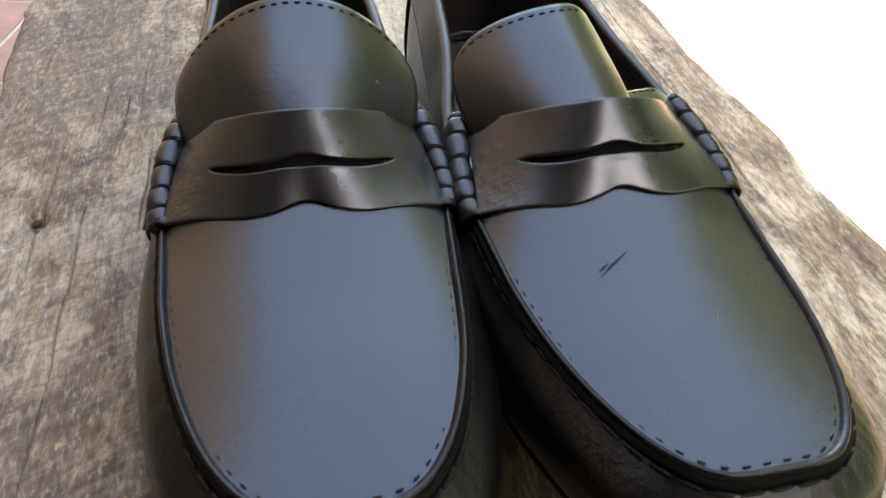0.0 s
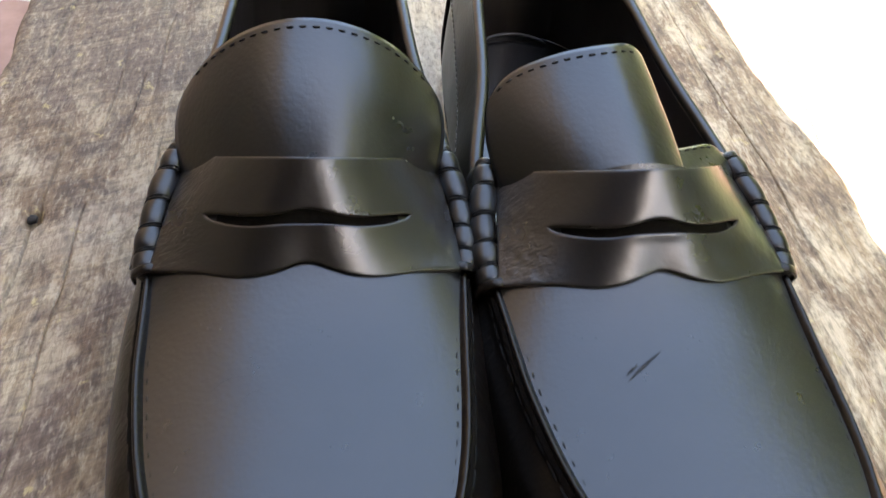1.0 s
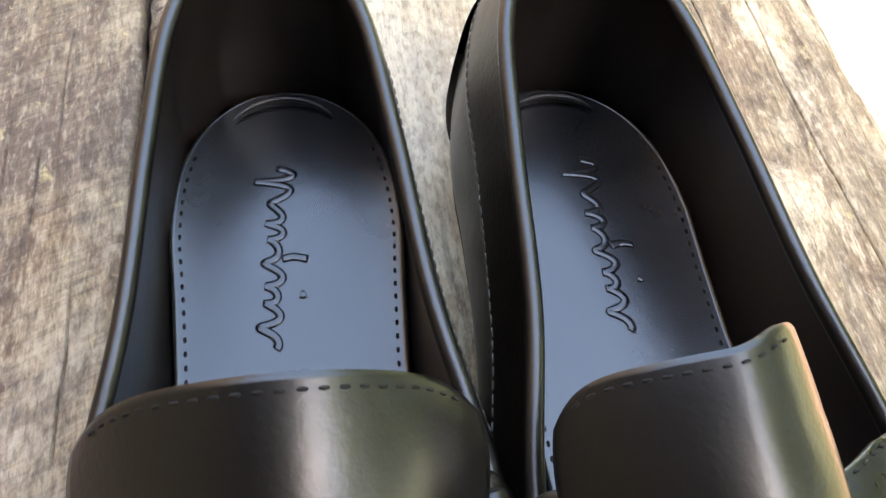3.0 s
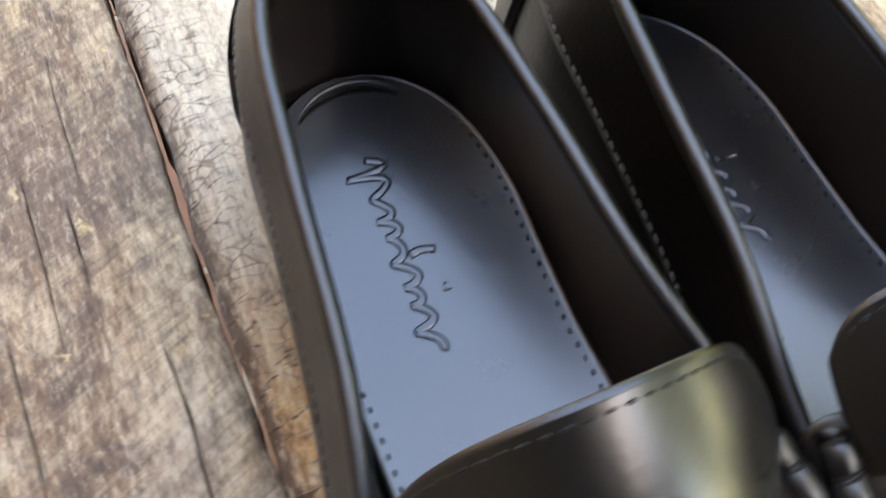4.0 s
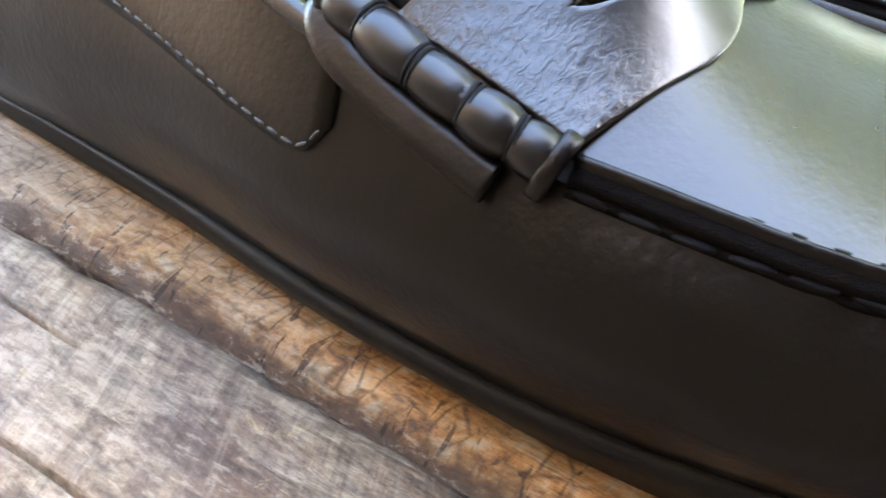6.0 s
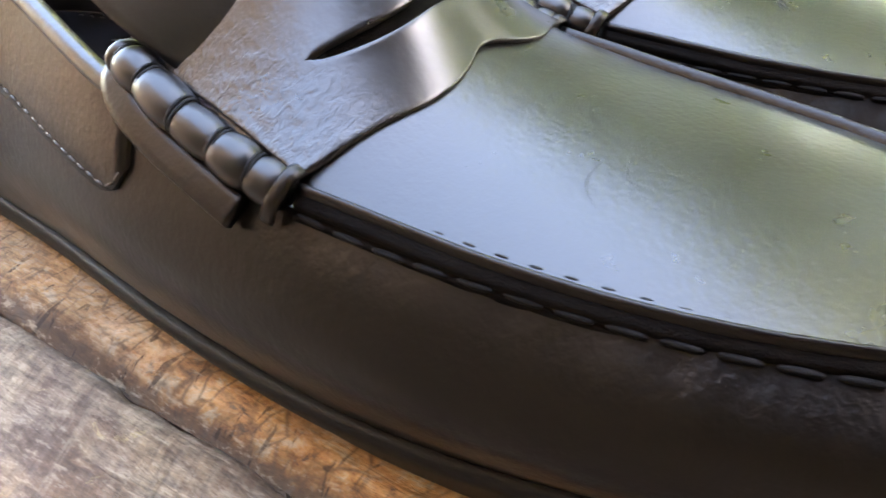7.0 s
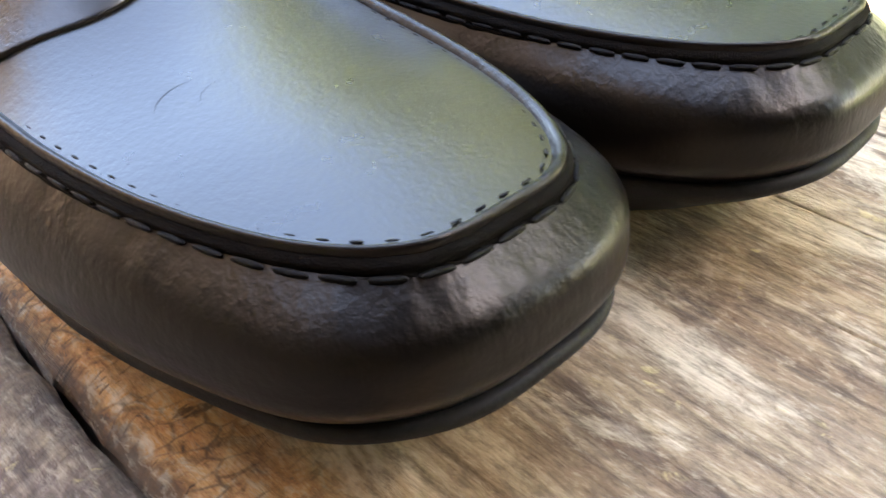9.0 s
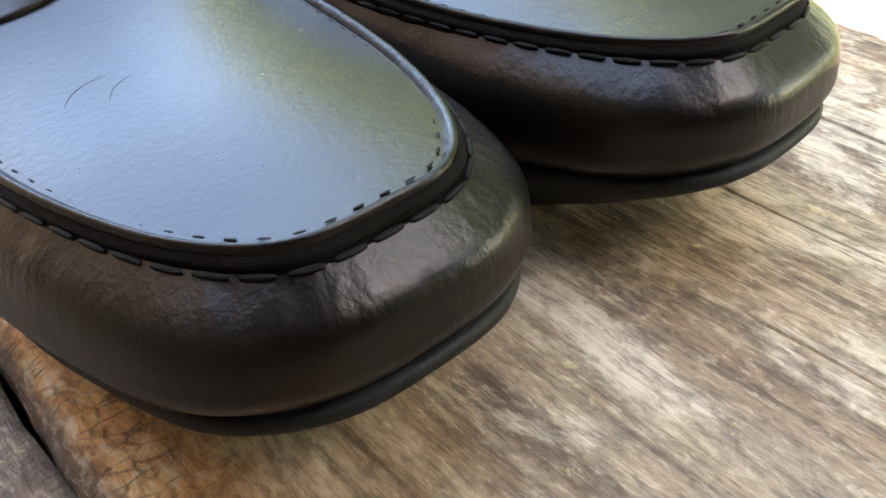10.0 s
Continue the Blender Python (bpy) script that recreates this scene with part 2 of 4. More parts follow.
# thin leaves let the sun through
tr = LEAF.node_tree.nodes.new("ShaderNodeBsdfTranslucent")
tr.inputs["Color"].default_value = (0.46, 0.48, 0.17, 1)
mx = LEAF.node_tree.nodes.new("ShaderNodeMixShader")
mx.inputs[0].default_value = 0.5
LEAF.node_tree.links.new(LEAF.node_tree.nodes["Principled BSDF"].outputs[0], mx.inputs[1])
LEAF.node_tree.links.new(tr.outputs[0], mx.inputs[2])
LEAF.node_tree.links.new(mx.outputs[0], LEAF.node_tree.nodes["Material Output"].inputs[0])
LAWN = plain("dry_grass_ground", (0.09, 0.12, 0.03), (0.19, 0.20, 0.06), 0.9, 2, 0.4)


# ---- building blocks ----
def mesh_of(name, verts, faces, mats, smooth=True, slots=None):
    me = bpy.data.meshes.new(name)
    me.from_pydata([tuple(map(float, v)) for v in verts], [], [tuple(map(int, f)) for f in faces])
    for m in mats if isinstance(mats, (list, tuple)) else [mats]:
        me.materials.append(m)
    if smooth:
        me.polygons.foreach_set("use_smooth", [True] * len(me.polygons))
    if slots is not None:
        me.polygons.foreach_set("material_index", slots)
    me.update()
    return me


def part(name, me, parent, label=""):
    ob = new(name, me)
    ob.parent = parent
    return tagged(ob, label) if label else ob


def grid_faces(rows, cols, close=False):
    out = []
    for i in range(rows - 1):
        for j in range(cols if close else cols - 1):
            k = (j + 1) % cols
            out.append((i * cols + j, i * cols + k, (i + 1) * cols + k, (i + 1) * cols + j))
    return out


def spline(points, t):
    """Catmull-Rom through points (n, ...) at the places t in 0 .. n-1."""
    p = np.asarray(points, float)
    n = len(p)
    t = np.clip(np.asarray(t, float), 0, n - 1)
    i = np.minimum(t.astype(int), n - 2)
    f = (t - i).reshape(-1, *[1] * (p.ndim - 1))
    ext = np.concatenate([2 * p[:1] - p[1:2], p, 2 * p[-1:] - p[-2:-1]])
    a, b, c, d = ext[i], ext[i + 1], ext[i + 2], ext[i + 3]
    return 0.5 * (2 * b + (c - a) * f + (2 * a - 5 * b + 4 * c - d) * f**2 + (3 * b - a - 3 * c + d) * f**3)


def lattice(x, y, seed=0):
    """Smooth value noise in -1 .. 1 on arrays."""
    xi, yi = np.floor(x).astype(np.int64), np.floor(y).astype(np.int64)
    fx, fy = x - xi, y - yi
    fx, fy = fx * fx * (3 - 2 * fx), fy * fy * (3 - 2 * fy)

    def rnd(a, b):
        h = (a * 374761393 + b * 668265263 + seed * 1274126177) & 0xFFFFFFFF
        h = ((h ^ (h >> 13)) * 1274126177) & 0xFFFFFFFF
        return ((h ^ (h >> 16)) & 0xFFFF) / 32767.5 - 1

    top = rnd(xi, yi) * (1 - fx) + rnd(xi + 1, yi) * fx
    low = rnd(xi, yi + 1) * (1 - fx) + rnd(xi + 1, yi + 1) * fx
    return top * (1 - fy) + low * fy


def sweep(path, profile, ups, close_profile=True, caps=True, scale=None):
    """Sweeps a profile of (outward, up) pairs along a path; ups are the up vectors. Returns verts, faces."""
    path, ups = np.asarray(path, float), np.asarray(ups, float)
    tang = np.gradient(path, axis=0)
    tang /= np.linalg.norm(tang, axis=1, keepdims=True) + 1e-12
    side = np.cross(tang, ups)
    side /= np.linalg.norm(side, axis=1, keepdims=True) + 1e-12
    up = np.cross(side, tang)
    prof = np.asarray(profile, float)
    k = np.ones(len(path)) if scale is None else np.asarray(scale)
    v = path[:, None] + (side[:, None] * prof[None, :, :1] + up[:, None] * prof[None, :, 1:]) * k[:, None, None]
    n, m = len(path), len(prof)
    f = grid_faces(n, m, close_profile)
    if caps and close_profile:
        f += [tuple(range(m))[::-1], tuple((n - 1) * m + j for j in range(m))]
    return v.reshape(-1, 3), f


def circle(r, n=8, squash=1.0):
    return [(r * math.cos(2 * math.pi * k / n), r * squash * math.sin(2 * math.pi * k / n)) for k in range(n)]


def capsule(length, width, height, rings=6, seg=8):
    """A small rounded dash along x, as verts and faces."""
    path, sc = [], []
    for k in range(rings + 1):
        a = math.pi * k / rings
        path.append((-length / 2 * math.cos(a), 0, 0))
        sc.append(max(0.05, math.sin(a) ** 0.55))
    return sweep(path, [(width / 2 * math.cos(q), height / 2 * math.sin(q)) for q in np.linspace(0, 2 * np.pi, seg, endpoint=False)], [(0, 0, 1)] * (rings + 1), scale=sc)


def frames_at(path, ups, step, length):
    """Evenly spaced poses along a path: x along it, z along ups."""
    path, ups = np.asarray(path), np.asarray(ups)
    d = np.r_[0, np.cumsum(np.linalg.norm(np.diff(path, axis=0), axis=1))]
    out = []
    for s in np.arange(step / 2, d[-1], step):
        at = lambda q: np.array([np.interp(q, d, path[:, c]) for c in range(3)])
        p, x = at(s), at(min(d[-1], s + length / 2)) - at(max(0, s - length / 2))
        z = np.array([np.interp(s, d, ups[:, c]) for c in range(3)])
        x /= np.linalg.norm(x)
        y = np.cross(z, x)
        y /= np.linalg.norm(y)
        z = np.cross(x, y)
        out.append(Matrix(((x[0], y[0], z[0], p[0]), (x[1], y[1], z[1], p[1]), (x[2], y[2], z[2], p[2]), (0, 0, 0, 1))))
    return out


def joined(items):
    """One verts, faces from many."""
    vs, fs, n = [], [], 0
    for v, f in items:
        vs.extend(v)
        fs.extend(tuple(i + n for i in q) for q in f)
        n += len(v)
    return vs, fs


def placed(vf, m):
    return [tuple(m @ Vector(p)) for p in vf[0]], vf[1]


def box(x0, x1, y0, y1, z0, z1, mat, name):
    bm = bmesh.new()
    bmesh.ops.create_cube(bm, size=1)
    for v in bm.verts:
        v.co = ((x0 + x1) / 2 + v.co.x * (x1 - x0), (y0 + y1) / 2 + v.co.y * (y1 - y0), (z0 + z1) / 2 + v.co.z * (z1 - z0))
    me = bpy.data.meshes.new(name)
    bm.to_mesh(me)
    bm.free()
    me.materials.append(mat)
    return me


# ---- the last: plan outlines of a loafer at rising levels, in mm ----
# twelve stations run from the toe's tip round one side to the middle of the heel: (across, along, height)
BASE = [(0, 3.5, 27.3), (17, 6, 27), (30.3, 18, 25.8), (36.6, 41, 23), (39.2, 67, 17.8), (39.8, 100, 13), (36.4, 140, 9.8), (31.2, 184, 8.4), (28.2, 223, 7.4), (26, 253, 6.5), (18, 279, 6.5), (0, 291, 6.5)]
LOW = [(0, 1.2, 30.5), (18, 3.7, 30.5), (32, 15.5, 29.2), (39.2, 39, 26.5), (42.7, 66, 23.5), (43.9, 100, 20.5), (40.6, 140, 17), (34, 184, 16), (30.5, 223, 15), (28, 254, 15), (19, 281, 15), (0, 293.5, 15)]
BULGE = [(0, 0.8, 34), (18.3, 3.2, 34), (32.3, 14.8, 33.5), (40.3, 39, 32.5), (44.9, 66, 31), (46.9, 100, 30.5), (44.2, 140, 29), (36.3, 184, 28), (31.5, 223, 28), (28.8, 254, 28), (19.2, 281, 28), (0, 294, 28)]
WAIST = [(0, 2.0, 41), (17.5, 4.5, 41), (31.1, 16.2, 41), (38.6, 40.6, 41), (41.6, 67, 41), (44.0, 100, 41.5), (42.6, 140, 41), (34.5, 182, 45), (30, 222, 49), (27, 252, 51.5), (17.8, 277, 52.5), (0, 287.5, 53)]
TOP = [(0, 9.4, 47), (14.8, 11.4, 47), (25.5, 23.4, 47), (33, 44.3, 47.2), (36.9, 68, 47.5), (39.3, 100, 48.5), (38, 140, 55.5), (30.5, 178, 63.5), (26.5, 215, 70), (22, 246, 75), (13, 267, 77.5), (0, 274, 78)]
LEVELS = np.array([BASE, LOW, BULGE, WAIST, TOP], float) / 1000
SOLE_LOW = np.array([(0, 4.5, 22.2), (17, 7, 21.8), (30, 19, 20.4), (36.0, 42, 17.4), (38.4, 68, 11.5), (38.7, 100, 5.8), (35.2, 140, 2.2), (30.6, 184, 1.4), (28, 223, 1.2), (25.5, 253, 1.2), (17.5, 278.5, 1.2), (0, 290, 1.2)], float) / 1000
TREAD = np.array([(0, 24, 9.5), (9, 26, 9), (19, 34, 7), (27, 50, 3.2), (32, 70, 0.3), (34.5, 100, 0), (31.5, 140, 0), (28, 184, 0), (26, 223, 0), (24, 253, 0), (16, 276, 0), (0, 287, 0)], float) / 1000
APRON_EDGE = np.array([(0, 11.2, 50), (14, 13, 50), (24.2, 25, 49.5), (31.6, 45, 49.5), (35.6, 68, 50), (38, 100, 51.5)], float) / 1000
FLIP = np.array([-1.0, 1, 1])


def station(table, s):
    """A level at the stations s, with the other side's points as neighbours at toe and heel."""
    t = np.asarray(table)
    ext = np.concatenate([t[1:2] * FLIP, t, t[-2:-1] * FLIP]) if len(t) == 12 else np.concatenate([t[1:2] * FLIP, t, 2 * t[-1:] - t[-2:-1]])
    return spline(ext, np.asarray(s) + 1)


def wall(s, l, side=1):
    """Points of the shoe's outer wall at stations s and levels l (0 .. 4): (len(s), len(l), 3)."""
    cols = np.stack([station(t, s) for t in LEVELS])
    return spline(cols, l).transpose(1, 0, 2) * (1 if side > 0 else FLIP)


def wall_normals(p, side):
    ds, dl = np.gradient(p, axis=0), np.gradient(p, axis=1)
    n = np.cross(ds, dl) * side
    return n / (np.linalg.norm(n, axis=2, keepdims=True) + 1e-12)


def loop(table, n):
    """A whole closed outline, from the toe round the +x side to the heel and back."""
    s = np.linspace(0, 11, n)
    half = station(table, s)
    return np.concatenate([half, half[-2:0:-1] * FLIP])


INSTEP = np.polyfit([10, 30, 50, 68, 82, 92, 100, 108, 116, 126], [49.6, 51.0, 52.5, 54.2, 56.4, 59, 62.3, 66.8, 72.5, 81], 5)
BROW = np.polyfit([12, 30, 45, 60, 75, 90, 100, 118, 135], [49.3, 49.1, 49, 49.1, 49.5, 50.3, 51, 53.2, 56], 3)


def centre_height(v):
    """Height of the instep along the middle line, in mm."""
    return np.polyval(INSTEP, v)


def make_sole(shoe):
    n = 120
    low, top = loop(SOLE_LOW, n), loop(BASE_M, n)
    mid = top.mean(axis=0)
    grow = top - mid
    grow[:, 2] = 0
    grow /= np.linalg.norm(grow, axis=1, keepdims=True)
    rows = [loop(TREAD, n), low * 0.35 + loop(TREAD, n) * 0.65 - (0, 0, 0.0006), low - grow * 0.0006 - (0, 0, 0.0004), low + grow * 0.0012 + (0, 0, 0.0010), top + grow * 0.0022 + (0, 0, -0.0022),
            top + grow * 0.0021 + (0, 0, -0.0008), top + grow * 0.0012 + (0, 0, 0.0001), top - grow * 0.002 + (0, 0, -0.0004)]
    v = np.concatenate(rows)
    m = len(low)
    f = grid_faces(len(rows), m, True) + [tuple(range(m))[::-1]]
    part("sole", mesh_of("sole", v, f, RUBBER), shoe, "thin black rubber sole with rounded edge")


BASE_M = LEVELS[0]


def make_upper(shoe):
    s, l = np.linspace(0, 11, 150), np.linspace(0, 4, 30)
    r, q = wall(s, l, 1), wall(s, l, -1)
    p = np.concatenate([r, q[-2:0:-1]])
    ang = np.arange(len(p))[:, None] * 0.35
    # soft gathers below the toe seam
    span = np.concatenate([s, s[-2:0:-1]])[:, None]
    amp = np.exp(-((l[None] - 3.55) / 0.42) ** 2) * np.clip((5.6 - span) / 1.5, 0, 1)
    wave = lattice(ang * 2.6, l[None] * 0.7 + 0 * ang, 3) + 0.6 * lattice(ang * 5.1, l[None] * 1.6 + 0 * ang, 9)
    nrm = np.concatenate([wall_normals(r, 1), wall_normals(q, -1)[-2:0:-1]])
    p = p + nrm * (amp * wave * 0.00018)[..., None]
    n, m = p.shape[:2]
    f = []
    for i in range(n):
        k = (i + 1) % n
        f += [(i * m + j, k * m + j, k * m + j + 1, i * m + j + 1) for j in range(m - 1)]
    return part("upper", mesh_of("upper", p.reshape(-1, 3), f, LEATHER), shoe, "dark brown polished leather upper")


def strip_on_wall(shoe, name, s0, s1, low, high, lift, mat, side, ns=70, nl=14, label=""):
    """A leather panel laid on the wall between two level curves, with a rolled lower edge."""
    s = np.linspace(s0, s1, ns)
    rows = []
    base = wall(s, np.linspace(0, 4, 81), side)
    nrm = wall_normals(base, side)
    for k, w in enumerate(np.linspace(0, 1, nl)):
        lv = (low(s) * (1 - w) + high(s) * w) * 20
        i = np.clip(lv.astype(int), 0, 79)
        fr = (lv - i)[:, None]
        pos = base[np.arange(ns), i] * (1 - fr) + base[np.arange(ns), i + 1] * fr
        nn = nrm[np.arange(ns), i]
        if k == 0:
            rows.append(pos - nn * 0.0006)
            rows.append(pos + nn * lift * 0.6)
        rows.append(pos + nn * lift)
    p = np.stack(rows, 1)
    n, m = p.shape[:2]
    f = [(i * m + j, (i + 1) * m + j, (i + 1) * m + j + 1, i * m + j + 1) for i in range(n - 1) for j in range(m - 1)]
    # close both short ends
    v = list(p.reshape(-1, 3))
    for i in (0, n - 1):
        row = [i * m + j for j in range(m)]
        start = len(v)
        nn = nrm[i, 40]
        v += [p[i, j] - nn * (lift + 0.0006) for j in range(m)]
        f += [(row[j], row[j + 1], start + j + 1, start + j) for j in range(m - 1)]
    ob = part(name, mesh_of(name, np.array(v), f, mat), shoe, label)
    return ob, p, nrm[:, 60]


def stitch_row(parent, name, path, ups, step, size, mat, label=""):
    """Many small stitches in one mesh."""
    vf = joined([placed(capsule(*size, 4, 6), m) for m in frames_at(path, ups, step, size[0])])
    return part(name, mesh_of(name, *vf, mat), parent, label)


def make_collar(shoe):
    for side in (1, -1):
        low = lambda s: 2.90 + 0.22 * np.clip((s - 6) / 5, 0, 1) + 0.4 * np.clip((6.02 - s) / 0.14, 0, 1) ** 2
        ob, p, nrm = strip_on_wall(shoe, "collar", 5.88, 11.0, low, lambda s: 3.97 + 0 * s, 0.0009, LEATHER, side)
        s = np.linspace(5.9, 10.9, 160)
        base = wall(s, np.linspace(0, 4, 81), side)
        nn = wall_normals(base, side)
        lv = (low(s) + 0.09) * 20
        i, a = lv.astype(int), np.arange(len(s))
        fr = (lv - i)[:, None]
        line = base[a, i] * (1 - fr) + base[a, i + 1] * fr
        stitch_row(ob, "collar_stitching", line + nn[a, i] * 0.0010, nn[a, i], 0.0030, (0.0023, 0.0006, 0.0006), PALE_THREAD, "fine brown thread stitching")
    # rolled binding round the opening
    s = np.linspace(5.9, 11, 120)
    rim = station(LEVELS[4], s)
    path = np.concatenate([rim, rim[-2::-1] * FLIP])
    ups = np.tile((0.0, 0, 1), (len(path), 1))
    inward = path * (-1, 0, 0) / (np.abs(path[:, :1]) + 0.004)
    v, f = sweep(path + inward * 0.0007, circle(0.0020, 12), ups)
    part("collar_binding", mesh_of("collar_binding", v, f, APRON), shoe, "rolled glossy leather binding round the opening")
    # heel counter
    for side in (1, -1):
        strip_on_wall(shoe, "heel_counter", 9.5, 11.0, lambda s: 0.12 + 0 * s, lambda s: 2.7 + 0.3 * np.clip((s - 9.5) / 0.5, 0, 1), 0.0021, LEATHER, side, ns=30)


def make_lining(shoe):
    s = np.linspace(3, 11, 110)
    rim = station(LEVELS[4], s)
    floor_ = np.stack([np.interp(s, [3, 4, 5, 6, 7, 8, 9, 10, 11], [27, 30, 31, 28.6, 28, 30, 26.5, 16.5, 0]),
                       np.interp(s, [3, 4, 5, 6, 7, 8, 9, 10, 11], [44, 68, 100, 140, 180, 217, 248, 264, 268]), 0 * s + 26], 1) / 1000
    rows = []
    for w in np.linspace(0, 1, 16):
        a, c = rim - (0.0017, 0, 0.0), floor_
        b = (rim + floor_) / 2 + np.array([0.0022, 0, 0.0])
        q = a * (1 - w) ** 2 + 2 * b * w * (1 - w) + c * w**2
        q[:, 0] = np.maximum(q[:, 0], 0)
        q[s < 5.8, 2] = np.minimum(q[s < 5.8, 2], 0.046)
        rows.append(q)
    right = np.stack(rows, 1)
    p = np.concatenate([right, right[-2::-1] * FLIP])
    n, m = p.shape[:2]
    f = [(i * m + j, (i + 1) * m + j, (i + 1) * m + j + 1, i * m + j + 1) for i in range(n - 1) for j in range(m - 1)]
    part("lining", mesh_of("lining", p.reshape(-1, 3), f, LINING), shoe, "dark brown leather lining")


def insole_half(v):
    if v > 217:
        return 29.6 * max(1e-4, 1 - ((v - 217) / 49.5) ** 2.6) ** 0.5
    return np.interp(v, [40, 70, 100, 140, 180, 200, 217], [26, 29, 30, 27.6, 27, 28.2, 29.6])


def insole_height(u, v):
    return 27.6 + 1.6 * (abs(u) / 28) ** 4 + np.interp(v, [90, 140, 200, 266], [-1.2, -0.3, 0, 0.2])


def make_insole(shoe, mark_turn):
    vs = 266.5 - 226.5 * (1 - np.cos(np.linspace(0, np.pi / 2, 90)))
    vs = vs[::-1]
    cols = np.linspace(-1, 1, 41)
    top = np.array([[(insole_half(v) * c, v, insole_height(insole_half(v) * c, v)) for c in cols] for v in vs]) / 1000
    n, m = top.shape[:2]
    low = top - (0, 0, 0.0016)
    ring = [i * m for i in range(n)] + [(n - 1) * m + j for j in range(1, m)] + [i * m + m - 1 for i in range(n - 2, -1, -1)]
    v = np.concatenate([top.reshape(-1, 3), low.reshape(-1, 3)])
    f = grid_faces(n, m) + [(a, a + n * m, b + n * m, b) for a, b in zip(ring[:-1], ring[1:])]
    ob = part("insole", mesh_of("insole", v, f, INSOLE), shoe, "dark leather insole with an embossed mark")
    # needle holes along the edges and the raised line at the heel
    for side in (1, -1):
        vv = np.linspace(120, 246, 60)
        path = np.array([((insole_half(a) - 2.6) * side, a, insole_height(insole_half(a) - 2.6, a) + 0.05) for a in vv]) / 1000
        stitch_row(ob, "insole_stitching", path, np.tile((0.0, 0, 1), (60, 1)), 0.0036, (0.0016, 0.0009, 0.0004), HOLE, "row of dark needle holes")
    a = np.linspace(-0.85, 0.85, 30)
    path = np.array([(17 * math.sin(q * 1.1), 262.5 - 9.5 * (1 - math.cos(q * 1.1)) * 1.6, 29.0 + 0.9 * math.cos(q * 1.8)) for q in a]) / 1000
    v, f = sweep(path, circle(0.0008, 8), np.tile((0.0, 0, 1), (30, 1)), scale=np.clip(1.15 - np.abs(a / 0.85) ** 3, 0.1, 1))
    part("heel_piping", mesh_of("heel_piping", v, f, LINING), ob, "raised leather ridge at the heel of the insole")
    # the embossed mark: a plain flowing stroke with a bar and a dot
    t = np.linspace(0, 1, 260)
    amp = np.interp(t, [0, 0.1, 0.2, 0.9, 1], [4.5, 5.5, 2.2, 2.4, 3.2])
    ph = t * 2 * math.pi * 8.5 + 0.9 * np.sin(t * 17)
    stroke = np.stack([amp * np.sin(ph) * (0.8 + 0.25 * np.sin(t * 23)) - 3.0 * t + 0.5, 239 - 52 * t + 0.9 * np.cos(ph + 0.5), 0 * t], 1)
    items = [stroke, np.array([(1.0, 211, 0), (4, 211.5, 0), (7.5, 210.5, 0)]), np.array([(5.2, 200.6, 0), (6.0, 200.4, 0), (6.6, 200.6, 0)])]
    vf = []
    for q in items:
        q = spline(q, np.linspace(0, len(q) - 1, max(12, len(q))))
        q[:, 0] += mark_turn
        q[:, 2] = insole_height(q[:, 0], q[:, 1]) + 0.15
        vf.append(sweep(q / 1000, circle(0.00115, 10, 0.28), np.tile((0.0, 0, 1), (len(q), 1))))
    part("embossed_mark", mesh_of("embossed_mark", *joined(vf), EMBOSS), ob, "flowing embossed stroke, glossy")


def apron_half(v):
    """Half-width of the apron at the distance v (mm) from the toe."""
    s = np.linspace(0, 5, 200)
    e = station(APRON_EDGE, s) * 1000
    return np.interp(v, e[:, 1], e[:, 0])


def apron_point(c, v):
    h = apron_half(min(v, 99.9)) if v < 100 else 38 - (v - 100) * 0.02
    side_z = np.polyval(BROW, v)
    k = 1 - abs(c) ** 2.1
    return (h * c, v, side_z + (centre_height(v) - side_z) * k)


